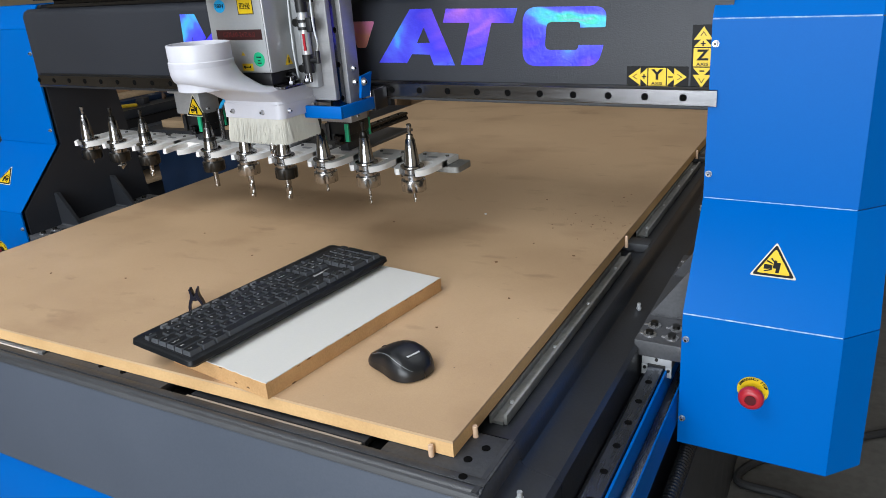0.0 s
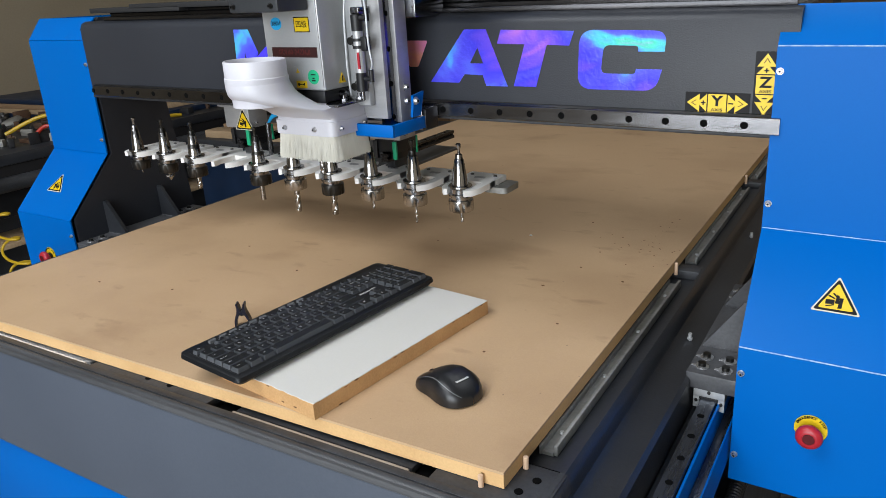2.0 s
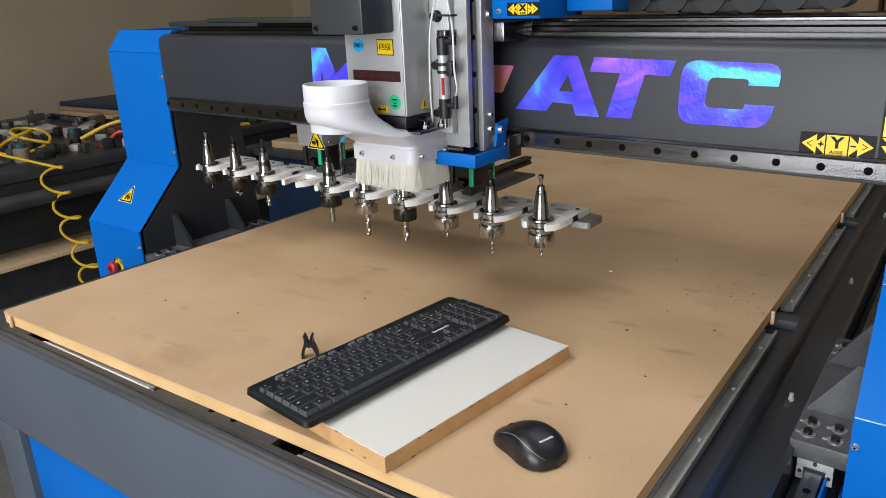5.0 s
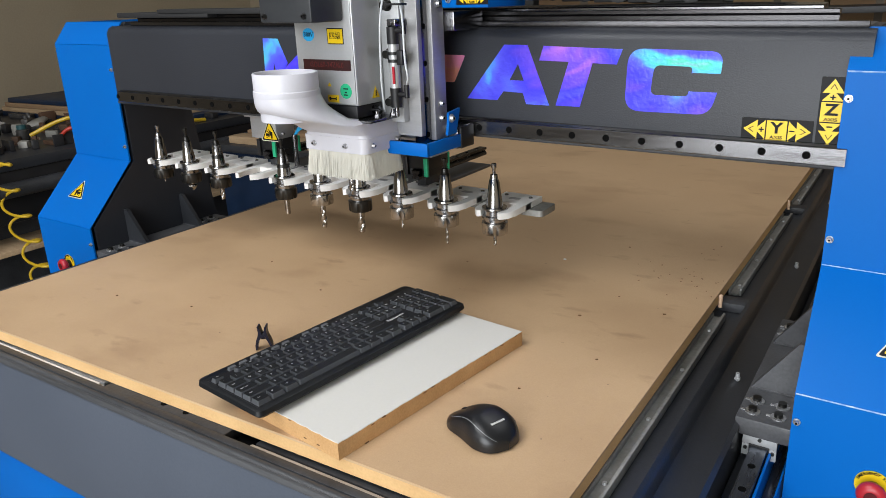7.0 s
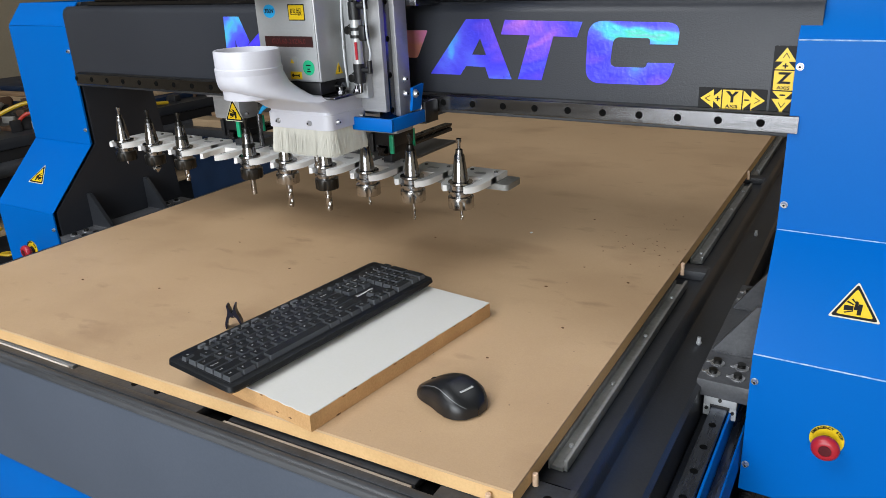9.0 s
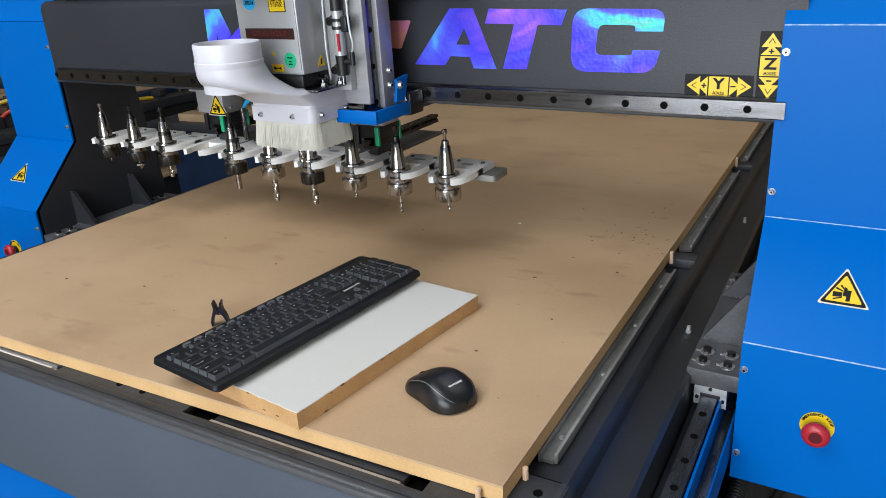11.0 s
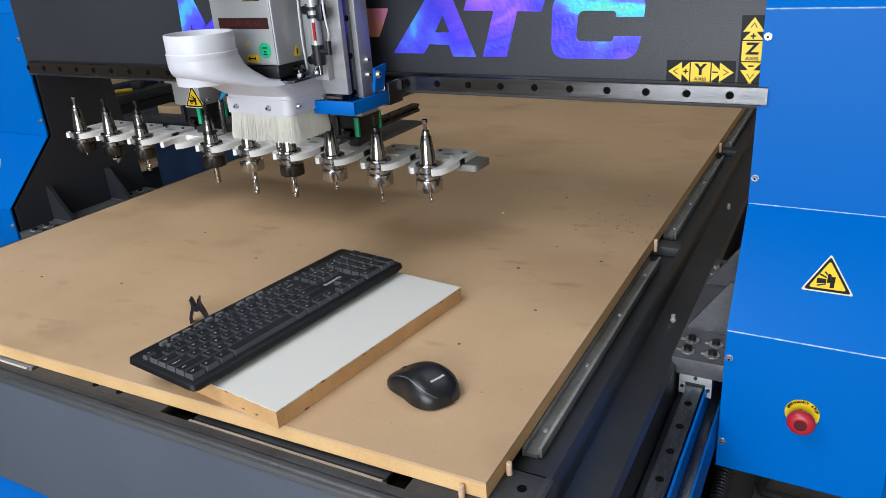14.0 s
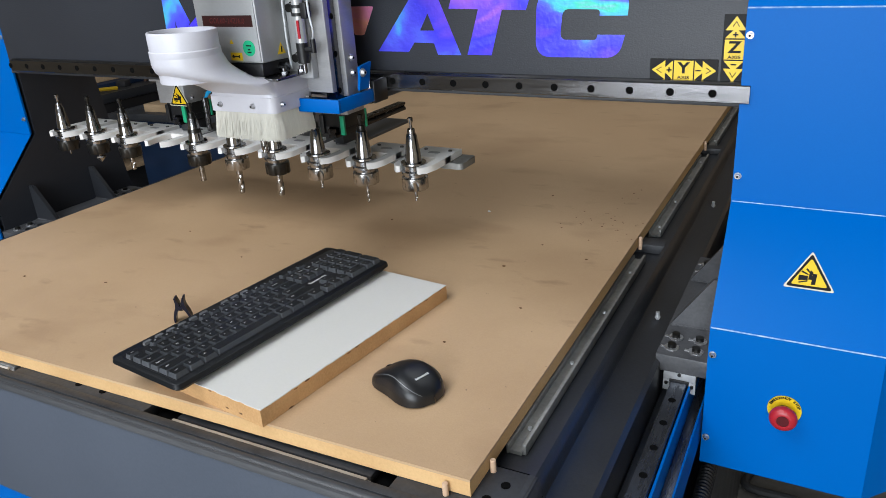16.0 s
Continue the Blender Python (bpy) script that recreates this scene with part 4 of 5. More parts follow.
def column(side, xi, xo, yu, ylo, zt):
    """Folded blue cover over a dark welded side plate. side +1: right, -1: left."""
    x0, x1 = min(xi, xo), max(xi, xo)
    th = 0.004
    face = [(yu + 0.045, zt + 0.055), (yu, zt), (yu, ZU), (ylo, ZLo), (ylo, 0.572), (ylo + 0.016, 0.561)]
    for k, nm in enumerate(("cover_cap", "cover_upper", "cover_sloped", "cover_lower", "cover_return")):
        a, b = face[k], face[k + 1]
        g = 0.0009
        d = Vector((b[0] - a[0], b[1] - a[1])).normalized() * g
        a, b = (a[0] + d.x, a[1] + d.y), (b[0] - d.x, b[1] - d.y)
        bm = along_x(bmesh.new(), [a, b, (b[0] + th, b[1] + th * 0.4), (a[0] + th, a[1] + th * 0.4)], x0, x1)
        cover = part(nm, bm, M_BLUE, bridge, "folded blue sheet-steel column cover")
        if side > 0 and nm != "cover_return":
            quad = [(xo + 0.0004, a[0], a[1]), (xo + 0.0004, b[0], b[1]), (xo + 0.045, b[0] + 0.05, b[1]), (xo + 0.045, a[0] + 0.05, a[1])]
            wing = bmesh.new()
            near = [wing.verts.new(p) for p in quad]
            rear = [wing.verts.new((p[0] - 0.002, p[1] + 0.003, p[2])) for p in quad]
            wing.faces.new(near), wing.faces.new(rear[::-1])
            for i in range(4):
                wing.faces.new((near[i], near[(i + 1) % 4], rear[(i + 1) % 4], rear[i]))
            part("cover_wing", wing, M_BLUE, bridge, "angled outer facet of the blue cover", smooth=False)
        if nm == "cover_upper":
            for z in (1.20, 0.998):
                screw(cover, (xi + side * 0.0065, yu - 0.0002, z), 0.0042)
        if nm == "cover_lower":
            for z in (0.765, 0.62):
                screw(cover, (xi + side * 0.0065, ylo - 0.0002, z), 0.0042)
    if side > 0:
        # thin pale rods stand in for light caught on the folds
        for p, q in face[1:4]:
            part("fold_glint", rod(bmesh.new(), (x0 + 0.001, p + 0.0006, q), (x1 - 0.001, p + 0.0006, q), 0.0012, n=8), M_FOLD, bridge, "pale rod painted as the highlight along the fold")
    # outer and inner returns
    prof = [(yu + 0.045, zt + 0.055), (yu, zt), (yu, ZU), (ylo, ZLo), (ylo, 0.572)]
    prof = [(p + 0.0045, q) for p, q in prof]
    part("cover_side", along_x(bmesh.new(), prof + [(0.86, 0.572), (0.86, zt + 0.055)], xo - side * 0.004 - (0.003 if side > 0 else 0), xo - side * 0.004 + (0 if side > 0 else 0.003)), M_BLUE, bridge)
    plate = [(p + 0.010, q) for p, q in prof[:-1]] + [(ylo + 0.0145, 0.745), (0.84, 0.745), (0.80, 1.10), (0.80, zt + 0.055)]
    xp = xi - side * 0.0 + (0.0 if side > 0 else -0.014)
    # side plate and gussets are coloured darker on the left column
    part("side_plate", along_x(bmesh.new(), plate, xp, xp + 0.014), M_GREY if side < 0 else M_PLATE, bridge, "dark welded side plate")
    # foot plate on its carriages
    fx0, fx1 = (0.107, 0.34) if side > 0 else (-1.70, -1.415)
    foot = part("foot_plate", box(fx0, 0.437, 0.7165, fx1, 0.835, 0.7445, 0.0015), M_PLATE, bridge, "thick blackened foot plate")
    for yy in (0.462, 0.496, 0.76, 0.796):
        for dx in (0.0, 0.040):
            px = (0.126 + 0.9 * dx) if side > 0 else (-1.440 - dx)
            bm = rod(bmesh.new(), (px, yy, 0.7445), (px, yy, 0.7465), 0.0110, n=20)
            bx(bm, px - 0.0165, yy - 0.0022, 0.7445, px - 0.0100, yy + 0.0022, 0.7460)
            part("washer", bm, M_ZINC, foot, "zinc lock washer with a tab")
            bm = rod(bmesh.new(), (px, yy, 0.7465), (px, yy, 0.7525), 0.0062, n=16)
            part("bolt", bm, M_BLACKNUT, foot)
    for yy in (0.535, 0.715):
        tip = 0.112 if side > 0 else -1.425
        root = xi if side > 0 else xi - 0.0
        bm = bmesh.new()
        mm = Matrix(((1, 0, 0, 0), (0, 0, 1, yy), (0, 1, 0, 0), (0, 0, 0, 1)))
        prism(bm, [(tip, 0.7447), (root, 0.7447), (root, 0.835), (root - side * 0.012, 0.835), (tip, 0.749)], 0.010, mm)
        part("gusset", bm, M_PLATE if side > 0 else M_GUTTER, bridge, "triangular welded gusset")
        weld = bmesh.new()
        for i in range(34):
            t = i / 33
            bmesh.ops.create_icosphere(weld, subdivisions=1, radius=0.0022, matrix=Matrix.Translation((tip + (root - tip) * t, yy, 0.7452 + random.uniform(0, 0.001))))
        part("weld_bead", weld, M_PLATE, bridge)
    cx = 0.1435 if side > 0 else -1.50
    for yy in (0.440, 0.74):
        b2 = part("carriage_block", box(cx - 0.022, yy + 0.003, 0.6895, cx + 0.022, yy + 0.085, 0.7165, 0.0015), M_PLATE, bridge)
        pl = bmesh.new()
        bx(pl, cx - 0.024, yy - 0.0005, 0.702, cx + 0.024, yy + 0.003, 0.722, 0.001)
        bx(pl, cx - 0.024, yy - 0.0005, 0.683, cx - 0.0145, yy + 0.003, 0.702)
        bx(pl, cx + 0.0145, yy - 0.0005, 0.683, cx + 0.024, yy + 0.003, 0.702)
        part("end_plate", pl, M_ALU_SILVER, b2, "bright carriage end plate")
        for dx, z in ((-0.019, 0.696), (0.019, 0.696), (0, 0.713)):
            part("end_screw", rod(bmesh.new(), (cx + dx, yy - 0.0006, z), (cx + dx, yy - 0.003, z), 0.0028, n=10), M_BLACKNUT, b2)
        part("seal", box(cx - 0.0145, yy - 0.002, 0.6995, cx + 0.0145, yy - 0.0006, 0.704, 0.0005), M_RUBBER, b2)
    sl = Vector((0, yu - ylo, ZU - ZLo)).normalized()
    nrm = Vector((0, -sl.z, sl.y))
    c = Vector((0.302 if side > 0 else -1.640, ylo, ZLo)) + sl * (0.096 if side > 0 else 0.095) + nrm * 0.0008
    m = Matrix(((1, 0, 0, c.x), (0, sl.y, nrm.y, c.y), (0, sl.z, nrm.z, c.z), (0, 0, 0, 1)))
    tri_sticker(bridge, m, 0.059, side)
    return ylo


column(1, 0.1830, 0.404, YU, YLo, 1.236)
LEAN[bridge.name] = -0.85
column(-1, -1.505, -1.752, 0.578, 0.430, 1.262)


def emergency_stop(x, y, z):
    es = part("emergency_stop", rod(bmesh.new(), (x, y - 0.0005, z + 0.003), (x, y - 0.0020, z + 0.003), 0.0225, n=40), M_YELLOW, bridge, "red mushroom emergency stop button on a yellow ring")
    part("collar", rod(bmesh.new(), (x, y - 0.002, z), (x, y - 0.013, z), 0.0105, n=24), M_BLACKPL, es)
    turn = pose(x, y, z, 90)
    part("button", lathe(bmesh.new(), [(0.013, 0.011), (0.0172, 0.014), (0.0188, 0.019), (0.0183, 0.023), (0.0158, 0.0265), (0.0115, 0.0285), (0.0088, 0.0285), (0.0084, 0.027), (0.002, 0.027)], n=36, m=turn), M_RED, es, "glossy red mushroom head")
    part("insert", rod(bmesh.new(), (x, y - 0.0271, z), (x, y - 0.0281, z), 0.0080, n=24), M_REDDARK, es)
    text = "EMERGENCY STOP"
    ring = bmesh.new()
    for k, ch in enumerate(text):
        a = radians(158 - 136 * k / (len(text) - 1))
        if ch == " ":
            continue
        one = words(ch, 0.0052, facing(x, y - 0.0026, z + 0.003) @ Matrix.Rotation(a - radians(90), 4, "Z") @ Matrix.Translation((0, 0.0198, 0)), bold=0.0002, wide=1.05, depth=0.0002)
        tmp = bpy.data.meshes.new("tmp")
        one.to_mesh(tmp)
        one.free()
        ring.from_mesh(tmp)
        bpy.data.meshes.remove(tmp)
    part("lettering", ring, M_BLACKVINYL, es, smooth=False)


emergency_stop(-1.635, 0.43, 0.690)
LEAN[bridge.name] = 0.1
emergency_stop(0.292, YLo, 0.695)

# cable chain lying on the beam
links = thing("cable_chain", (-0.35, 0.73, 1.2905), "dark plastic cable chain lying on top of the beam", "cable chain", lean=0.1)
for k in range(13):
    x0 = -0.74 + 0.062 * k
    sag = 0.006 + 0.006 * math.sin(k * 0.5)
    bm = bmesh.new()
    along_x(bm, rounded([(0.704, 1.3255 + sag), (0.704, 1.3795 + sag), (0.782, 1.3795 + sag), (0.782, 1.3255 + sag)], 0.006, 2), x0 + 0.004, x0 + 0.050)
    for y in (0.700, 0.783):
        rod(bm, (x0 + 0.050, y, 1.3515 + sag), (x0 + 0.050, y + 0.004, 1.3515 + sag), 0.027, n=18)
        bx(bm, x0 + 0.010, y - 0.001, 1.3435 + sag, x0 + 0.040, y + 0.005, 1.3555 + sag, 0.003, 1)
    part("link", bm, M_RUBBER, links)
part("support_tray", box(-0.78, 0.701, 1.2908, 0.08, 0.79, 1.3225, 0.002), M_SOOT, links)

# ---- spindle head ----
head = thing("spindle_head", (-0.56, 0.43, 1.06), "silver router spindle with white dust hood and bristle skirt", "spindle", lean=-0.56)
XL, XR, YF = -0.638, -0.511, 0.345
housing = part("housing", box(XL, YF, 1.190, XR, 0.418, 1.72, 0.004), M_ALU_SILVER, head, "silver rectangular spindle housing")
part("housing_edge", box(XL + 0.003, YF - 0.0012, 1.193, XR - 0.003, YF + 0.001, 1.70, 0.001), M_ALU_SILVER, housing)
part("nose_plate", box(-0.640, 0.352, 1.168, -0.520, 0.435, 1.1895, 0.003), M_BLACKPL, head, "black nose plate")
part("nose", rod(bmesh.new(), (-0.578, 0.392, 1.06), (-0.578, 0.392, 1.168), 0.026, n=28), M_BLACKNUT, head)
bm = bmesh.new()
bx(bm, -0.636, 0.270, 1.323, -0.527, 0.343, 1.46, 0.004)
fanbox = part("terminal_box", bm, M_DARKBOX, head, "dark grey terminal box")
for x in (-0.624, -0.541):
    screw(fanbox, (x, 0.2698, 1.333), 0.0035, mat=M_BLACKNUT)
flange = part("mounting_plate", box(-0.660, 0.4185, 1.155, -0.474, 0.434, 1.72, 0.002), M_ALU_SILVER, head, "silver mounting plate")
for z in (1.19, 1.268, 1.345, 1.42):
    b = rod(bmesh.new(), (-0.496, 0.4184, z), (-0.496, 0.416, z), 0.0095, n=18)
    rod(b, (-0.496, 0.416, z), (-0.496, 0.405, z), 0.0068, n=16)
    part("cap_screw", b, M_BLACKNUT, flange)
slide = part("slide_plate", box(-0.665, 0.4345, 1.130, -0.450, 0.447, 1.74, 0.0015), M_ALU, head, "brushed aluminium slide plate")
for x in (-0.464, -0.640):
    zr = part("slide_rail", box(x - 0.010, 0.4475, 1.100, x + 0.010, 0.470, 1.74, 0.001), M_STEEL, head, "bright vertical guide rail")
    for k in range(9):
        part("bore", rod(bmesh.new(), (x + 0.0098, 0.459, 1.13 + 0.06 * k), (x + 0.0106, 0.459, 1.13 + 0.06 * k), 0.0048, n=14), M_HOLE, zr)
back = part("saddle", box(-0.672, 0.4705, 1.118, -0.445, 0.508, 1.74, 0.002), M_ALU, head, "milled aluminium saddle plate")
for z in (1.155, 1.18, 1.345, 1.42):
    screw(back, (-0.4448, 0.488, z), 0.0055, (1, 0, 0))
for x in (-0.64, -0.455):
    part("rail_block", box(x - 0.030, 0.5085, 1.098, x + 0.030, 0.5535, 1.138, 0.002), M_STEEL, head)
    part("end_seal", box(x + 0.0305, 0.5100, 1.099, x + 0.0365, 0.5535, 1.137, 0.001), M_BLACKPL, head)
    part("rail_block", box(x - 0.030, 0.5085, 1.300, x + 0.030, 0.606, 1.332, 0.002), M_STEEL, head)
# blue guard at the foot of the slide and its ear
guard = bmesh.new()
bx(guard, -0.660, 0.404, 1.103, -0.420, 0.410, 1.125, 0.001)
bx(guard, -0.426, 0.4105, 1.103, -0.420, 0.545, 1.125, 0.001)
bx(guard, -0.660, 0.4105, 1.103, -0.4265, 0.505, 1.106)
guard = part("guard_tray", guard, M_BLUE, head, "blue folded guard tray")
prism_m = Matrix(((0, 0, 1, -0.4255), (1, 0, 0, 0), (0, 1, 0, 0.011), (0, 0, 0, 1)))
part("guard_ear", prism(bmesh.new(), [(0.470, 1.118), (0.498, 1.118), (0.512, 1.160), (0.476, 1.156), (0.476, 1.142)], 0.005, prism_m), M_BLUE, head)
screw(guard, (-0.4202, 0.482, 1.157), 0.006, (1, 0, 0))
# blue top bracket with its axis label
tb = part("top_bracket", box(-0.424, 0.470, 1.338, -0.336, 0.60, 1.47, 0.003), M_BLUE, head, "blue folded bracket")
axis_sticker(head, facing(-0.365, 0.4690, 1.353), "X", 0.00055)
part("small_bracket", box(-0.335, 0.560, 1.347, -0.255, 0.63, 1.40, 0.002), M_BLUE, head)
screw(tb, (-0.410, 0.4696, 1.350), 0.0035)
# lift plate and pneumatic cylinder
lift = part("lift_plate", box(-0.640, 0.343, 1.1635, -0.486, 0.428, 1.1675, 0.0008), M_STEEL, head, "bright steel lift plate")
for x, y in ((-0.537, 0.362), (-0.505, 0.384), (-0.492, 0.412)):
    b = rod(bmesh.new(), (x, y, 1.1675), (x, y, 1.1725), 0.0060, n=6)
    rod(b, (x, y, 1.1725), (x, y, 1.178), 0.0034, n=12)
    part("stud_nut", b, M_STEEL, lift)
part("elbow_fitting", rod(bmesh.new(), (-0.530, 0.396, 1.178), (-0.507, 0.396, 1.178), 0.007, n=16), M_STEEL, head)
cx, cy = -0.478, 0.405
cyl = part("air_cylinder", rod(bmesh.new(), (cx, cy, 1.215), (cx, cy, 1.285), 0.0088, n=24), M_ALU_SILVER, head, "slim pneumatic lift cylinder")
part("end_cap", rod(bmesh.new(), (cx, cy, 1.285), (cx, cy, 1.312), 0.0100, n=20), M_BLACKPL, cyl)
part("end_cap", rod(bmesh.new(), (cx, cy, 1.183), (cx, cy, 1.215), 0.0092, 0.0100, n=20), M_BLACKPL, cyl)
part("piston_rod", rod(bmesh.new(), (cx, cy, 1.1675), (cx, cy, 1.183), 0.0038, n=14), M_STEEL, cyl)
for z in (1.268, 1.256):
    part("clamp_band", rod(bmesh.new(), (cx, cy, z), (cx, cy, z + 0.005), 0.0104, n=20), M_BLACKPL, cyl)
part("sensor", box(cx + 0.010, cy - 0.008, 1.252, cx + 0.022, cy + 0.006, 1.276, 0.002), M_BLACKPL, cyl)
part("label_strip", box(cx + 0.0015, cy - 0.0096, 1.222, cx + 0.0060, cy - 0.0080, 1.250), M_RED, cyl)
for z in (1.306, 1.205):
    b = rod(bmesh.new(), (cx + 0.010, cy - 0.004, z), (cx + 0.026, cy - 0.004, z), 0.0042, n=14)
    rod(b, (cx + 0.025, cy - 0.004, z - 0.005), (cx + 0.025, cy - 0.004, z + 0.016), 0.0042, n=14)
    part("push_fitting", b, M_BLACKPL, cyl)
part("clevis", box(cx - 0.009, cy - 0.004, 1.312, cx + 0.009, 0.4340, 1.324, 0.002), M_STEEL, cyl)
for pts in ([(cx + 0.025, cy - 0.004, 1.32), (cx + 0.022, cy - 0.01, 1.36), (cx + 0.006, cy - 0.004, 1.42), (cx + 0.01, cy, 1.55)],
            [(cx + 0.025, cy - 0.004, 1.22), (cx + 0.034, cy - 0.012, 1.235), (cx + 0.030, cy - 0.012, 1.265), (cx + 0.026, cy - 0.008, 1.33), (cx + 0.012, cy - 0.004, 1.42), (cx + 0.014, cy, 1.55)],
            [(-0.507, 0.408, 1.174), (-0.500, 0.398, 1.190), (-0.497, 0.392, 1.24), (-0.494, 0.396, 1.33), (cx + 0.002, cy, 1.42), (cx + 0.006, cy, 1.55)]):
    part("air_hose", tube(bmesh.new(), pts, 0.0017, 8), M_CLEAR, head, "milky plastic air hose")
for z in (1.345, 1.385):
    part("cable_tie", box(cx - 0.004, cy - 0.014, z, cx + 0.028, cy + 0.004, z + 0.003), M_BLACKPL, head)

# labels on the housing
fy = YF - 0.0014
oval = lambda rx, ry: [(rx * math.cos(2 * math.pi * k / 28), ry * math.sin(2 * math.pi * k / 28)) for k in range(28)]
s = part("oval_label", prism(bmesh.new(), oval(0.0125, 0.0105), 0.0003, facing(-0.605, fy, 1.302)), M_CYAN, housing, smooth=False)
lab = part("voltage_print", words("380V", 0.0098, facing(-0.605, fy - 0.0007, 1.302), bold=0.0001, depth=0.0002), M_BLACKVINYL, housing, smooth=False)
part("grade_label", prism(bmesh.new(), [(-0.017, -0.0125), (0.017, -0.0125), (0.017, 0.0125), (-0.017, 0.0125)], 0.0003, facing(-0.5475, fy, 1.300)), M_BLACKVINYL, housing, smooth=False)
part("grade_field", prism(bmesh.new(), [(-0.0155, -0.011), (0.0155, -0.011), (0.0155, 0.011), (-0.0155, 0.011)], 0.0003, facing(-0.5475, fy - 0.0003, 1.300)), M_YELLOW, housing, smooth=False)
part("grade_print", words("四级", 0.0125, facing(-0.5475, fy - 0.0009, 1.300), depth=0.0002), M_BLACKVINYL, housing, smooth=False)
part("model_plate", prism(bmesh.new(), [(-0.051, -0.0085), (0.051, -0.0085), (0.051, 0.0085), (-0.051, 0.0085)], 0.0004, facing(-0.5705, fy, 1.2545)), M_MAROON, housing, smooth=False)
part("model_print", words("GDL60-24Z/6.0", 0.0115, facing(-0.5705, fy - 0.0007, 1.2545), wide=0.98, depth=0.0002), M_REDPRINT, housing, smooth=False)
part("round_label", prism(bmesh.new(), oval(0.0122, 0.0122), 0.0003, facing(-0.5340, fy, 1.2135)), M_GREEN, housing, smooth=False)
bars = bmesh.new()
for dz, w in ((0.004, 0.010), (-0.002, 0.005), (-0.006, 0.008)):
    prism(bars, [(-w / 2, dz - 0.001), (w / 2, dz - 0.001), (w / 2, dz + 0.001), (-w / 2, dz + 0.001)], 0.0003, facing(-0.5340, fy - 0.0004, 1.2135))
part("label_bars", bars, M_BLACKVINYL, housing, smooth=False)
part("pale_label", prism(bmesh.new(), [(-0.011, -0.0085), (0.011, -0.0085), (0.011, 0.0085), (-0.011, 0.0085)], 0.0003, facing(-0.568, fy, 1.222)), M_ALU_SILVER, housing, smooth=False)
part("mini_triangle", prism(bmesh.new(), [(-0.004, -0.003), (0.004, -0.003), (0, 0.004)], 0.0003, facing(-0.568, fy - 0.0003, 1.223)), M_YELLOW, housing, smooth=False)
part("spanner_label", prism(bmesh.new(), [(-0.012, -0.006), (0.012, -0.006), (0.012, 0.006), (-0.012, 0.006)], 0.0003, facing(-0.562, fy, 1.2005)), M_YELLOW, housing, smooth=False)
part("spanner_print", prism(bmesh.new(), [(-0.009, -0.001), (-0.006, -0.003), (-0.004, -0.001), (0.004, -0.001), (0.007, -0.003), (0.007, 0.003), (0.004, 0.001), (-0.004, 0.001), (-0.006, 0.003), (-0.009, 0.001)], 0.0003, facing(-0.562, fy - 0.0003, 1.2005)), M_BLACKVINYL, housing, smooth=False)
sidem = Matrix(((0, 0, 1, XR + 0.0002), (1, 0, 0, 0.392), (0, 1, 0, 1.207), (0, 0, 0, 1)))
part("side_triangle", prism(bmesh.new(), [(-0.010, -0.008), (0.010, -0.008), (0, 0.010)], 0.0004, sidem), M_YELLOW, housing, smooth=False)
part("side_mark", prism(bmesh.new(), [(-0.0015, -0.005), (0.0015, -0.005), (0.002, 0.004), (-0.0005, 0.004)], 0.0003, Matrix.Translation((0.0004, 0, 0)) @ sidem), M_BLACKVINYL, housing, smooth=False)

# dust hood: skirt box under the spindle, drawn forward and up into a round spigot
hx0, hx1, hy0, hy1 = -0.637, -0.498, 0.338, 0.446
dx, dy, dr = -0.592, 0.268, 0.0515


def hood_section(bm, z, xl, xr, yf, yb, power, n=48):
    """A level ring between a circle (power 2) and a rounded rectangle (higher powers)."""
    cx_, cy_, ax, ay = (xl + xr) / 2, (yf + yb) / 2, (xr - xl) / 2, (yb - yf) / 2
    ring = []
    for k in range(n):
        c, q = math.cos(2 * math.pi * (k + 0.5) / n), math.sin(2 * math.pi * (k + 0.5) / n)
        ring.append(bm.verts.new((cx_ + ax * math.copysign(abs(c) ** (2 / power), c), cy_ + ay * math.copysign(abs(q) ** (2 / power), q), z)))
    return ring


hull = bmesh.new()
SL, SR, SF, SB = dx - dr - 0.0012, dx + dr + 0.0012, dy - dr - 0.0012, dy + dr + 0.0012
neck = [(1.215, SL, SR, SF, SB, 2.0), (1.204, SL, SR + 0.002, SF, SB + 0.005, 2.05), (1.197, SL + 0.0005, SR + 0.003, SF + 0.0015, SB + 0.008, 2.1), (1.191, SL + 0.001, SR + 0.006, SF + 0.005, SB + 0.012, 2.2),
        (1.185, SL + 0.0015, SR + 0.010, SF + 0.013, SB + 0.016, 2.4), (1.179, SL + 0.002, SR + 0.015, SF + 0.026, SB + 0.020, 2.7), (1.1735, SL + 0.0025, SR + 0.020, SF + 0.044, SB + 0.0235, 3.0),
        (1.1690, SL + 0.003, SR + 0.026, SF + 0.062, SB + 0.026, 3.5), (1.1620, SL + 0.0035, hx1 - 0.004, SF + 0.080, hy1 - 0.03, 4.2), (1.155, SL + 0.004, hx1 - 0.0035, SF + 0.098, hy1 - 0.02, 5.0),
        (1.1485, SL + 0.0045, hx1 - 0.003, SF + 0.110, hy1 - 0.01, 6.0), (1.142, hx0 + 0.0020, hx1 - 0.0025, hy0 + 0.0008, hy1 - 0.004, 7.5), (1.134, hx0 + 0.001, hx1 - 0.001, hy0 + 0.0012, hy1 - 0.004, 8.0)]
rings = [hood_section(hull, *one) for one in neck]
for p, q in zip(rings, rings[1:]):
    for k in range(48):
        hull.faces.new((p[k], p[(k + 1) % 48], q[(k + 1) % 48], q[k]))
hull.faces.new(rings[-1])
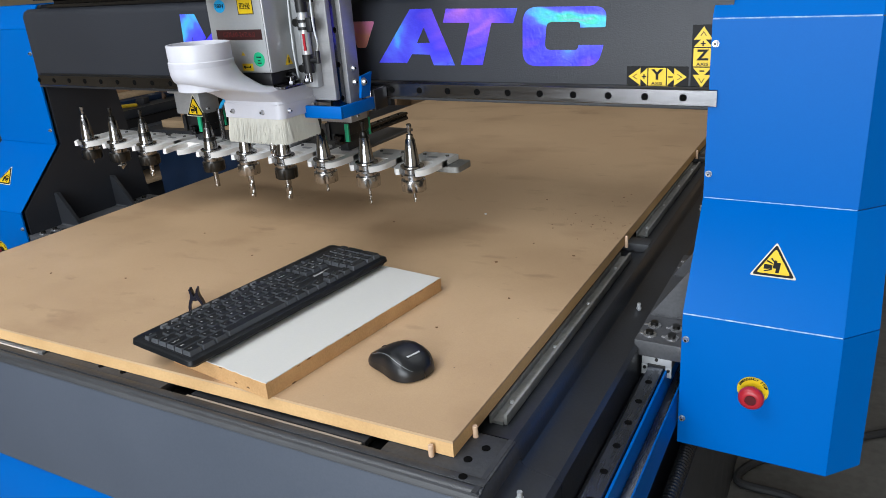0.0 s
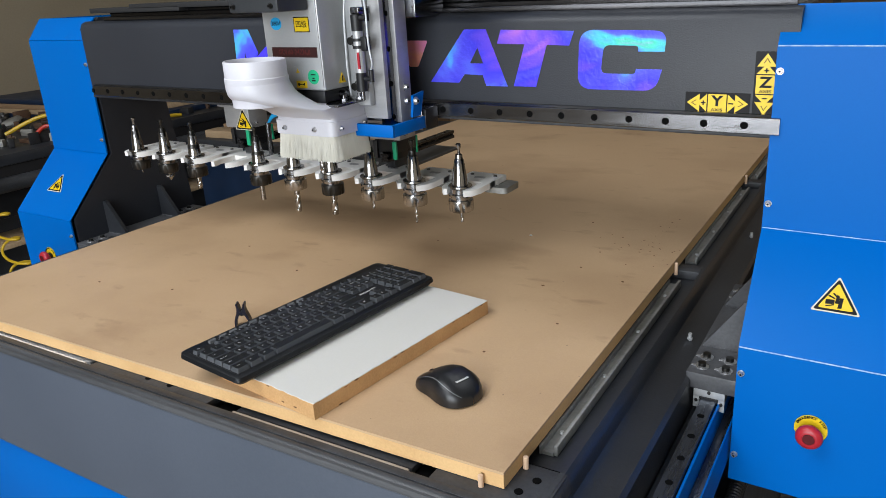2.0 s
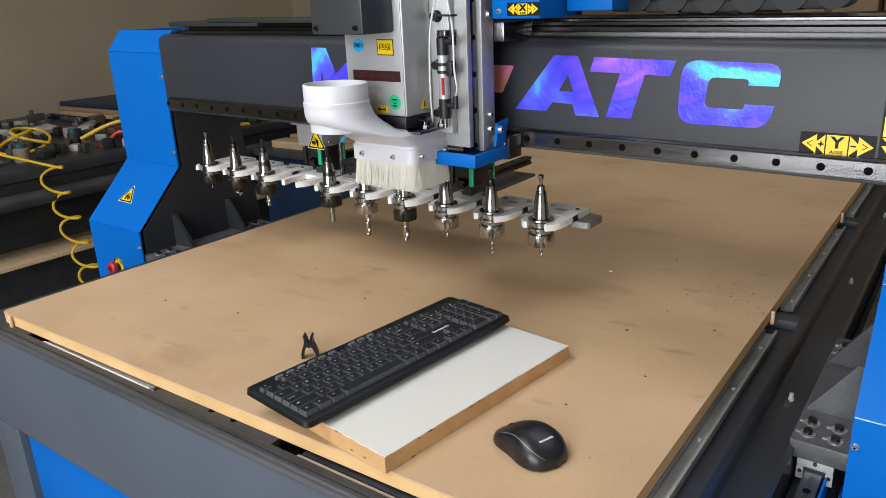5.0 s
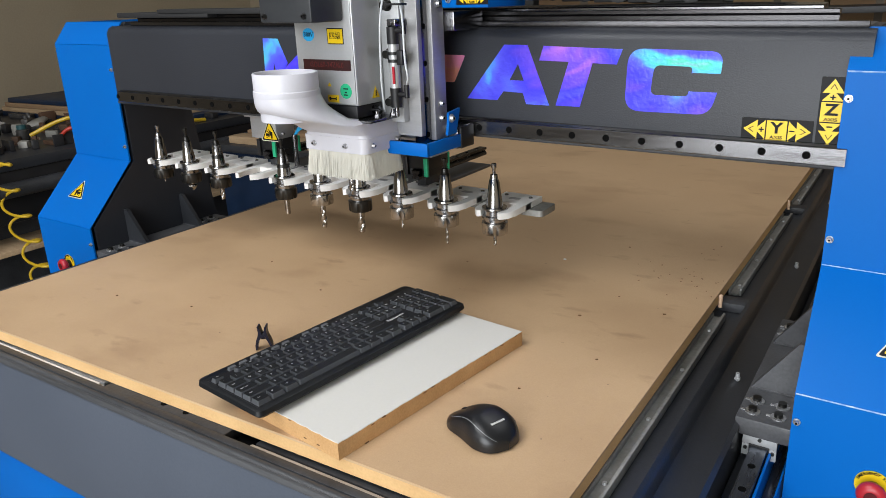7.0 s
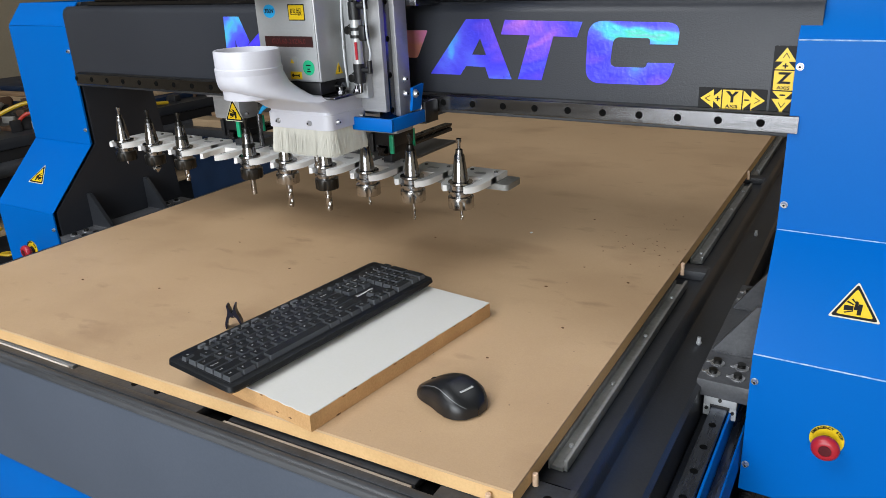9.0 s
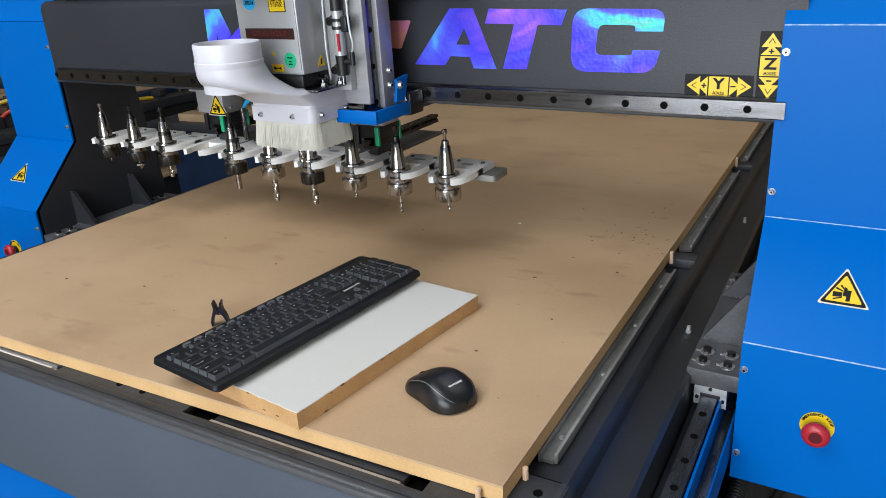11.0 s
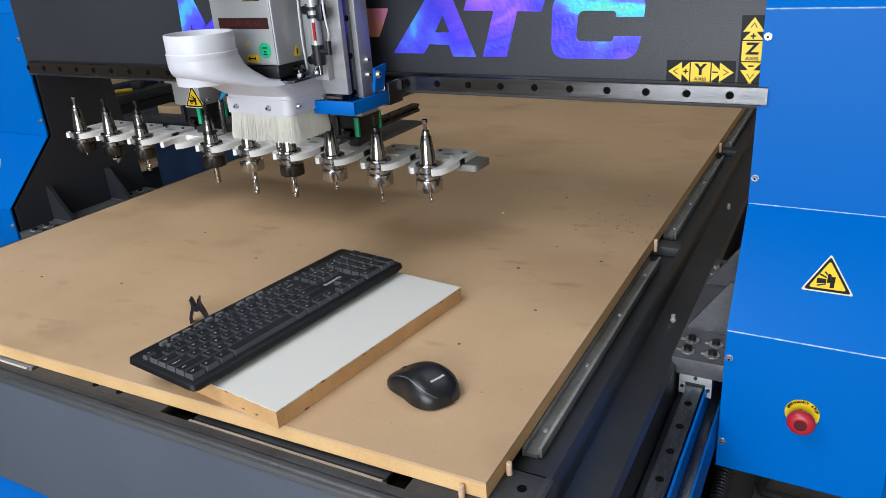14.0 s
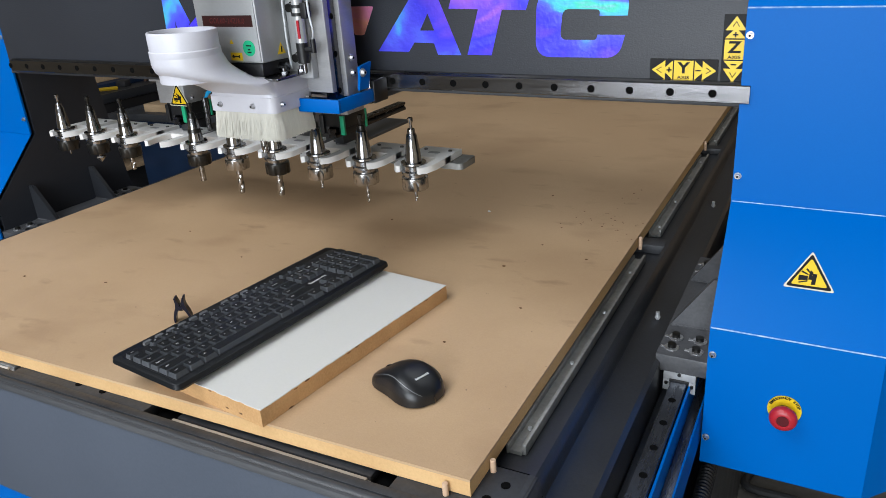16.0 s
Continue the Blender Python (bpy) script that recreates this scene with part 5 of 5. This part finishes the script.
hood = part("dust_hood", hull, M_WHITE, head, "glossy white moulded dust hood")
part("spigot", lathe(bmesh.new(), [(dr + 0.0010, 0.042), (dr + 0.0014, 0.0435), (dr + 0.0014, 0.052), (dr, 0.0535), (dr, 0.0780), (dr - 0.001, 0.0795), (dr - 0.004, 0.0795), (dr - 0.005, 0.078), (dr - 0.007, 0.005)], (dx, dy, 1.170), 48), M_WHITE, head, "round white hose spigot")
bd = bmesh.new()
lo = rounded([(hx0, hy0), (hx1, hy0), (hx1, hy1), (hx0, hy1)], 0.016, 5)
hi = rounded([(hx0 + 0.003, hy0 + 0.003), (hx1 - 0.003, hy0 + 0.003), (hx1 - 0.003, hy1), (hx0 + 0.003, hy1)], 0.016, 5)
for pts, z0, z1 in ((lo, 1.112, 1.137), (hi, 1.137, 1.1630)):
    prism(bd, pts, z1 - z0, Matrix.Translation((0, 0, z0)))
body = part("skirt_box", bd, M_WHITE, head, "white skirt box with screws")
for x in (hx0 + 0.028, hx1 - 0.042):
    screw(body, (x, hy0 - 0.0002, 1.1235), 0.0036)
for y in (hy0 + 0.020, hy1 - 0.022):
    screw(body, (hx1 + 0.0002, y, 1.1245), 0.0036, (1, 0, 0))
# bristles
br = bmesh.new()
loop = rounded([(hx0 + 0.004, hy0 + 0.004), (hx1 - 0.004, hy0 + 0.004), (hx1 - 0.004, hy1 - 0.004), (hx0 + 0.004, hy1 - 0.004)], 0.012, 5)
loop = [Vector(p) for p in loop] + [Vector(loop[0])]
mid = Vector(((hx0 + hx1) / 2, (hy0 + hy1) / 2))
verts, faces = [], []
for a, b in zip(loop, loop[1:]):
    for k in range(max(1, int((b - a).length / 0.00008))):
        p = a.lerp(b, random.random())
        out = (p - mid).normalized()
        p = p - out * random.uniform(0, 0.0025)
        tang = Vector((-out.y, out.x))
        flare = out * random.uniform(0.0, 0.006) + tang * random.gauss(0, 0.0014)
        z1 = 1.069 + random.uniform(-0.003, 0.004)
        r = 0.00038
        i = len(verts)
        for q, z, rr in ((p, 1.1130, r), (p + flare, z1, r * 0.8)):
            for ang in (0, 2.1, 4.2):
                verts.append((q.x + rr * math.cos(ang), q.y + rr * math.sin(ang), z))
        for u0, u1 in ((0, 1), (1, 2), (2, 0)):
            faces.append((i + u0, i + u1, i + 3 + u1, i + 3 + u0))
me = bpy.data.meshes.new("tmp")
me.from_pydata(verts, [], faces)
br.from_mesh(me)
bpy.data.meshes.remove(me)
skirt = part("bristle_skirt", br, M_BRISTLE, head, "dense cream bristle skirt", smooth=False)
skirt["kind"] = "stuff"
lin = [(p.x, p.y) for p in [mid.to_2d() + (Vector(q) - mid) * 0.978 for q in loop[:-1]]]
part("skirt_lining", prism(bmesh.new(), lin, 0.040, Matrix.Translation((0, 0, 1.0725))), M_BRISTLE, head)


def flute(bm, at, r, z0, z1, turns, lobes=2, taper=1.0):
    """A twist drill or milling cutter."""
    n, rows = 14, 26
    prev = None
    for i in range(rows + 1):
        t = i / rows
        z, a0 = z0 + (z1 - z0) * t, turns * 2 * math.pi * t
        k = 1.0 if t > 0.06 else taper + (1 - taper) * t / 0.06
        ring = []
        for j in range(n):
            a = 2 * math.pi * j / n
            rr = r * k * (1.0 - 0.42 * max(0, math.cos(lobes * (a - a0))) ** 2)
            ring.append(bm.verts.new((at[0] + rr * math.cos(a), at[1] + rr * math.sin(a), z)))
        if prev:
            for j in range(n):
                bm.faces.new((prev[j], prev[(j + 1) % n], ring[(j + 1) % n], ring[j]))
        else:
            bm.faces.new(ring[::-1])
        prev = ring
    bm.faces.new(prev)
    return bm


head.location.x += 0.015                     # where the saddle stands along the bridge
bit = rod(bmesh.new(), (-0.578, 0.392, 1.045), (-0.578, 0.392, 1.062), 0.0062, n=16)
part("cutter", flute(bit, (-0.578, 0.392), 0.0060, 1.030, 1.046, 0.6), M_DRILL, head)

# ---- tool rack under the beam ----
YT, XT, PITCH = 0.578, -0.381, 0.1095
rack = thing("tool_rack", (-0.88, 0.69, 0.955), "tool changer rack with white forks under the bridge", "tool rack", lean=-0.12)
rack.location += Vector((0.004, 0, -0.010))
XB = XT - 9 * PITCH - 0.06
part("bar", prism(bmesh.new(), rounded([(XB, 0.640), (-0.312, 0.640), (-0.312, 0.705), (XB, 0.705)], 0.010, 4), 0.012, Matrix.Translation((0, 0, 0.952))), M_TSLOT, rack, "long milled aluminium bar")
part("slide_table", box(-1.06, 0.660, 0.9645, -0.588, 0.93, 0.9705, 0.001), M_PLATE, rack, "blackened slide table plate")
for i in range(10):
    x = XT - PITCH * i
    fk = bmesh.new()
    for s in (-1, 1):
        arm = [(0.022, 0.072), (0.0405, 0.072), (0.0405, 0.010), (0.035, -0.014), (0.024, -0.026), (0.018, -0.022), (0.0195, -0.010), (0.0235, 0.004), (0.022, 0.020)]
        prism(fk, [(s * p + x, q + YT) for p, q in arm][::s], 0.012, Matrix.Translation((0, 0, 0.9645)))
    prism(fk, [(x - 0.0405, YT + 0.050), (x + 0.0405, YT + 0.050), (x + 0.0405, YT + 0.122), (x - 0.0405, YT + 0.122)], 0.0118, Matrix.Translation((0, 0, 0.9646)))
    fork = part("fork", fk, M_POM, rack, "white acetal tool fork")
    slot = prism(bmesh.new(), rounded([(x - 0.012, YT + 0.075), (x + 0.012, YT + 0.075), (x + 0.012, YT + 0.088), (x - 0.012, YT + 0.088)], 0.005, 3), 0.0006, Matrix.Translation((0, 0, 0.9764)))
    part("slot", slot, M_ALU, fork)
    for dx in (-0.027, 0.027):
        part("cap_screw", rod(bmesh.new(), (x + dx, YT + 0.098, 0.9765), (x + dx, YT + 0.098, 0.979), 0.004, n=10), M_STEEL, fork)
for x0, x1 in ((-1.085, -0.990), (-0.645, -0.550)):
    xm = (x0 + x1) / 2 - 0.008
    hg = part("hanger", box(x0 + 0.006, 0.632, 1.046, x1 - 0.006, 0.694, 1.096, 0.002), M_ALU, rack, "square aluminium hanger block")
    part("flange", box(x0 - 0.004, 0.622, 1.0965, x1 + 0.004, 0.700, 1.1075, 0.002), M_ALU, hg, "thin milled flange under the beam")
    screw(hg, (x1 - 0.0058, 0.652, 1.058), 0.004, (1, 0, 0))
    bow = [(-0.0095, 0), (0.0095, 0), (0.0095, 0.005), (0.0055, 0.009), (0.0095, 0.013), (0.0095, 0.018), (-0.0095, 0.018), (-0.0095, 0.013), (-0.0055, 0.009), (-0.0095, 0.005)]
    part("slide_rail", along_y(bmesh.new(), [(xm + a, 0.9945 + b) for a, b in bow], 0.640, 0.925), M_STEEL_DARK, rack, "dark oiled slide rail")
    part("rail_bed", box(xm - 0.011, 0.661, 0.9708, xm + 0.011, 0.730, 0.9940, 0.001), M_SOOT, rack)
    for k in range(4):
        part("bore", rod(bmesh.new(), (xm, 0.76 + 0.045 * k, 1.0125), (xm, 0.76 + 0.045 * k, 1.0132), 0.0035, n=10), M_HOLE, rack)
    car = bmesh.new()
    bx(car, xm - 0.030, 0.648, 1.0145, xm + 0.030, 0.722, 1.0455, 0.002)
    for e in (-1, 1):
        bx(car, min(xm + e * 0.012, xm + e * 0.028), 0.648, 1.000, max(xm + e * 0.012, xm + e * 0.028), 0.722, 1.0150, 0.001)
    part("slide_car", car, M_BLACKPL, rack, "black linear carriage")
    for y in (0.6415, 0.7225):
        part("end_cap", box(xm + 0.0205, y, 1.001, xm + 0.0305, y + 0.006, 1.040, 0.001), M_GREEN, rack)
        part("end_cap", box(xm - 0.0305, y, 1.001, xm - 0.0205, y + 0.006, 1.040, 0.001), M_BLACKPL, rack)
post = part("centre_block", box(-0.865, 0.655, 0.971, -0.800, 0.690, 1.062, 0.002), M_ALU, rack, "bright centre block with screw")
screw(post, (-0.838, 0.6548, 1.030), 0.008)
part("centre_post", box(-0.795, 0.672, 0.971, -0.770, 0.760, 1.1075, 0.002), M_ALU, rack)
part("valve", rod(bmesh.new(), (-0.955, 0.650, 0.985), (-0.955, 0.650, 1.060), 0.006, n=14), M_STEEL, rack)
for k in range(3):
    part("air_hose", tube(bmesh.new(), [(-0.955, 0.652, 1.058), (-0.93, 0.66, 1.078 + 0.004 * k), (-0.87, 0.69, 1.080 + 0.006 * k), (-0.78, 0.78, 1.075)], 0.003, 8), M_CYAN, rack, "blue air hose")
tri_sticker(rack, facing(-1.014, 0.6312, 1.060), 0.056)
part("stroke_cylinder", rod(bmesh.new(), (-0.915, 0.72, 1.02), (-0.915, 1.25, 1.02), 0.020, n=20), M_ALU, rack)

# tool holders, from the open side of the rack inwards
kinds = [("steel", "flute", 0.0032, 0.9035), ("steel", "flute", 0.0030, 0.8880), ("steel", "flute", 0.0034, 0.9060), ("black", "flute", 0.0074, 0.8780), ("steel", "flute", 0.0068, 0.8720),
         ("black", "shank", 0.0060, 0.8900), None, ("black", "flute", 0.0058, 0.8960), ("black", "cone", 0.0120, 0.9060), ("black", "shank", 0.0014, 0.9160)]
for i, kind in enumerate(kinds):
    if not kind:
        continue
    nut, cutter, r, tip = kind
    x = XT - PITCH * i
    nm = M_BLACKNUT if nut == "black" else M_NUT
    tool = thing("tool_holder", (x, YT + GANTRY_Y, 0.96), "polished steel tool holder with %s collet nut and cutter" % ("a black" if nut == "black" else "a bright"), "tool holder", "tool holders in the rack", lean=-0.12)
    tool.location += Vector((0.004, 0, -0.010))
    part("pull_stud", lathe(bmesh.new(), [(0.0035, 1.0635), (0.0052, 1.0625), (0.0052, 1.0560), (0.0032, 1.0530), (0.0032, 1.0440), (0.0068, 1.0420), (0.0078, 1.0340), (0.0098, 1.0310)], (x, YT, 0), 20), M_CHROME if i % 3 == 0 else M_BLACKNUT, tool)
    part("taper", lathe(bmesh.new(), [(0.0092, 1.0312), (0.0098, 1.0305), (0.0162, 0.9830), (0.0162, 0.9805)], (x, YT, 0), 28), M_CHROME, tool, "polished steel taper")
    if i in (5, 7):
        part("band", lathe(bmesh.new(), [(0.0134, 1.0085), (0.0146, 0.9995)], (x, YT, 0), 28), M_BLACKNUT, tool)
    part("flange", lathe(bmesh.new(), [(0.0162, 0.9815), (0.0238, 0.9808), (0.0243, 0.9795), (0.0243, 0.9775), (0.0205, 0.9745), (0.0205, 0.9665), (0.0243, 0.9640), (0.0243, 0.9600), (0.0205, 0.9585), (0.0200, 0.9520)], (x, YT, 0), 32), M_CHROME, tool, "grooved steel flange")
    cn = bmesh.new()
    n = 48
    prof = [(0.0190, 0.9530, 0), (0.0248, 0.9515, 0), (0.0252, 0.9480, 0), (0.0252, 0.9430, 1), (0.0250, 0.9310, 1), (0.0238, 0.9285, 1), (0.0130, 0.9280, 0), (0.0075, 0.9300, 0)]
    rings = []
    for rr, z, notch in prof:
        rings.append([cn.verts.new((x + (rr * (0.90 if notch and k % 8 in (0, 1) else 1)) * math.cos(2 * math.pi * k / n), YT + (rr * (0.90 if notch and k % 8 in (0, 1) else 1)) * math.sin(2 * math.pi * k / n), z)) for k in range(n)])
    for p, q in zip(rings, rings[1:]):
        for k in range(n):
            cn.faces.new((p[k], p[(k + 1) % n], q[(k + 1) % n], q[k]))
    cn.faces.new(rings[0]), cn.faces.new(rings[-1])
    part("collet_nut", cn, nm, tool, "slotted collet nut")
    cb = rod(bmesh.new(), (x, YT, 0.915 if cutter == "flute" else tip), (x, YT, 0.932), r, n=14)
    if cutter == "flute":
        flute(cb, (x, YT), r, tip, 0.9155, (0.9155 - tip) / (r * 7), 2, 0.5)
    elif cutter == "cone":
        cb.free()
        cb = rod(bmesh.new(), (x, YT, 0.922), (x, YT, 0.932), 0.005, n=14)
        lathe(cb, [(0.0015, tip), (r, tip + 0.011), (r * 0.9, tip + 0.0145), (0.005, tip + 0.0165)], (x, YT, 0), 8)
    part("cutter", cb, M_DRILL, tool, "bright fluted steel cutter")

# ---- back of the workshop ----
bench = thing("workbench", (-3.9, 1.6, 0), "dark steel machine bench covered with clutter", "bench")
part("top", box(-5.2, 0.2, 0.70, -3.15, 3.4, 0.75, 0.004), M_GUTTER, bench, "dark worn bench top")
part("front_beam", box(-3.22, 0.2, 0.46, -3.16, 3.4, 0.6995, 0.006), M_BLACKPL, bench, "black steel front beam")
part("skirt", box(-5.1, 0.3, 0.0, -3.35, 3.3, 0.695, 0.004), M_SOOT, bench)
part("shelf", box(-3.3495, 0.25, 0.325, -3.12, 3.3, 0.350, 0.003), M_TIMBER, bench, "pale timber shelf")
part("pipe", rod(bmesh.new(), (-3.12, 0.2, 0.62), (-3.12, 3.4, 0.62), 0.035, n=18), M_SOOT, bench)
random.seed(11)


def jar(x, y, z, r, h, m):
    t = thing("jar", (x, y, z), "small screw-top jar standing on the bench", "jar", "jars on the bench")
    part("body", lathe(bmesh.new(), [(r * 0.9, 0), (r, 0.006), (r, h * 0.72), (r * 0.72, h * 0.8), (r * 0.72, h * 0.82)], (x, y, z), 20), m, t)
    part("lid", lathe(bmesh.new(), [(r * 0.78, h * 0.8), (r * 0.78, h), (r * 0.7, h + 0.002)], (x, y, z), 20), random.choice(M_JUNK[2:4]), t)


for x, y, r, h, k in ((-3.35, 0.98, 0.035, 0.085, 0), (-3.55, 1.34, 0.03, 0.09, 1), (-3.75, 1.2, 0.028, 0.11, 4), (-3.5, 1.62, 0.03, 0.09, 3)):
    jar(x, y, 0.75, r, h, M_JUNK[k])
for k in range(290):
    x, y = random.uniform(-4.9, -3.25), random.uniform(0.7, 2.6)
    w, d, h = random.uniform(0.02, 0.10) * random.choice((0.6, 0.8, 1.3)), random.uniform(0.012, 0.055), random.uniform(0.008, 0.050)
    bm = bx(bmesh.new(), -w / 2, -d / 2, 0, w / 2, d / 2, h, min(w, d, h) * 0.12)
    if k % 3 == 0:
        rod(bm, (0, 0, h * 0.5), (w * 0.9, 0, h * 0.6), h * 0.22, n=10)
    if k % 4 == 1:
        rod(bm, (-w * 0.2, 0, h), (-w * 0.2, 0, h * 1.35), min(w, d) * 0.3, n=12)
    ob = single("workshop_item", bm, M_JUNK[(4, 1, 2, 4, 2, 1, 0, 2, 3, 4, 2, 5)[k % 12]], "small workshop oddment lying on the bench", "oddment", "clutter on the bench")
    ob.matrix_basis = pose(x, y, 0.7502, 0, 0, random.uniform(0, 180)) @ Matrix.Diagonal((1, 1, random.uniform(0.8, 1.5), 1))
for k in range(4):
    ob = single("clear_bag", bx(bmesh.new(), -0.07, -0.05, 0, 0.07, 0.05, 0.05, 0.02, 3), M_JUNK[5], "crumpled pale packaging on the bench", "packaging", "packaging on the bench")
    for v in ob.data.vertices:
        if v.co.z > 0.002:
            v.co += Vector(noise.noise_vector(v.co * 18 + Vector((k, 0, 0)))) * 0.03
            v.co.z = max(0.0, v.co.z)
    ob.matrix_basis = pose(-4.5 + 0.16 * k, 1.15 + 0.17 * k, 0.7502, 0, 0, 47 * k)
long = thing("panel_stack", (-4.2, 2.4, 0.75), "stack of long panels in blue wrap behind the bench", "panels")
for k in range(4):
    part("panel", box(-4.9 + 0.05 * k, 1.9, 0.7505 + 0.03 * k, -3.3 - 0.08 * k, 2.7, 0.7785 + 0.03 * k, 0.002), (M_BLUE_DARK, M_TIMBER, M_CARD, M_BLUE_DARK)[k], long)
coil = [(-3.72, 0.62, 0.80), (-3.45, 0.74, 0.86), (-3.22, 0.86, 0.81)]
for k in range(54):
    a, t = k * 0.62, k / 53
    coil.append((-3.055 + 0.11 * t + (0.088 + 0.012 * math.sin(0.31 * k)) * math.cos(a), 0.95 + 0.05 * t + 0.030 * math.sin(a), 0.765 - 0.60 * t + 0.016 * math.sin(a)))
single("coil_hose", tube(bmesh.new(), coil, 0.0062, 8, 4), M_YHOSE, "yellow coiled air hose hanging off the bench", "air hose")
loops = []
for k in range(26):
    a = k * 0.5
    loops.append((-3.55 + 0.10 * math.cos(a), 1.02 + 0.02 * k * 0.3 + 0.10 * math.sin(a), 0.80 + 0.05 * math.sin(a * 0.7 + 1) + 0.02))
single("coil_hose", tube(bmesh.new(), loops, 0.008, 8, 4), M_YHOSE, "yellow coiled air hose lying on the bench", "air hose")
red = [(-3.30, 1.36, 0.76), (-3.25, 1.42, 0.83), (-3.18, 1.50, 0.80), (-3.20, 1.58, 0.72), (-3.14, 1.52, 0.64), (-3.12, 1.44, 0.68), (-3.16, 1.50, 0.78), (-3.4, 1.75, 0.80), (-3.7, 1.9, 0.77)]
single("red_hose", tube(bmesh.new(), red, 0.009, 8), M_RHOSE, "red air hose looped over the bench edge", "air hose")
single("yellow_hose", tube(bmesh.new(), [(-3.5, 1.35, 0.79), (-3.4, 1.5, 0.86), (-3.3, 1.7, 0.86), (-3.2, 1.95, 0.79), (-3.2, 2.2, 0.76)], 0.010, 8), M_YHOSE, "yellow air hose lying on the bench", "air hose")

# dark cabinet and blue skip behind the bridge
cab = thing("dark_cabinet", (-2.4, 2.4, 0), "dark machine cabinet behind the bridge", "cabinet")
part("body", box(-3.0, 2.1, 0.0, -1.75, 2.8, 0.62, 0.01), M_BLUE_DARK, cab)
part("top", box(-3.0, 2.05, 0.6205, -1.75, 2.85, 0.66, 0.004), M_SOOT, cab)
for k in range(5):
    ob = single("timber_length", box(-2.9 + 0.02 * k, 2.1 + 0.12 * k, 0.6605, -1.7 - 0.05 * k, 2.2 + 0.12 * k, 0.70 + 0.015 * (k % 3), 0.002), (M_TIMBER, M_CARD, M_JUNK[1])[k % 3], "length of rough timber on a cabinet", "timber", "timber lengths")

# goods stacked along the back wall
random.seed(5)
x = -3.2
while x < 2.2:
    w = random.uniform(0.35, 0.75)
    z = 0.0
    for k in range(4):
        h = random.uniform(0.32, 0.55)
        c = thing("carton", (x + w / 2, 4.4, z), "brown cardboard carton stacked by the back wall", "carton", "stacked cartons")
        part("body", box(x, 4.05, z, x + w - 0.02, 4.75, z + h - 0.004, 0.004), random.choice((M_CARD, M_CARD, M_TIMBER, M_JUNK[1])), c)
        part("tape", box(x + w * 0.44, 4.0495, z + 0.01, x + w * 0.52, 4.0505, z + h - 0.01), M_JUNK[0], c, smooth=False)
        z += h
    x += w + random.uniform(0.0, 0.12)
rackp = thing("steel_shelving", (-1.0, 3.7, 0), "dark steel shelving with pipes in front of cartons", "shelving")
for x in (-2.4, -0.9, 0.6):
    part("upright", box(x, 3.55, 0, x + 0.05, 3.6, 2.3, 0.003), M_SOOT, rackp)
for z in (1.22, 1.48):
    part("shelf", box(-2.4, 3.5, z, 0.7, 3.95, z + 0.03, 0.002), M_SOOT, rackp)

# cable on the floor by the table
single("floor_cable", tube(bmesh.new(), [(0.62, 0.75, 0.012), (0.48, 0.98, 0.03), (0.36, 1.08, 0.012), (0.22, 1.10, 0.012), (0.30, 1.25, 0.012), (0.6, 1.5, 0.012)], 0.011, 8), M_RUBBER, "black cable lying on the floor", "cable")
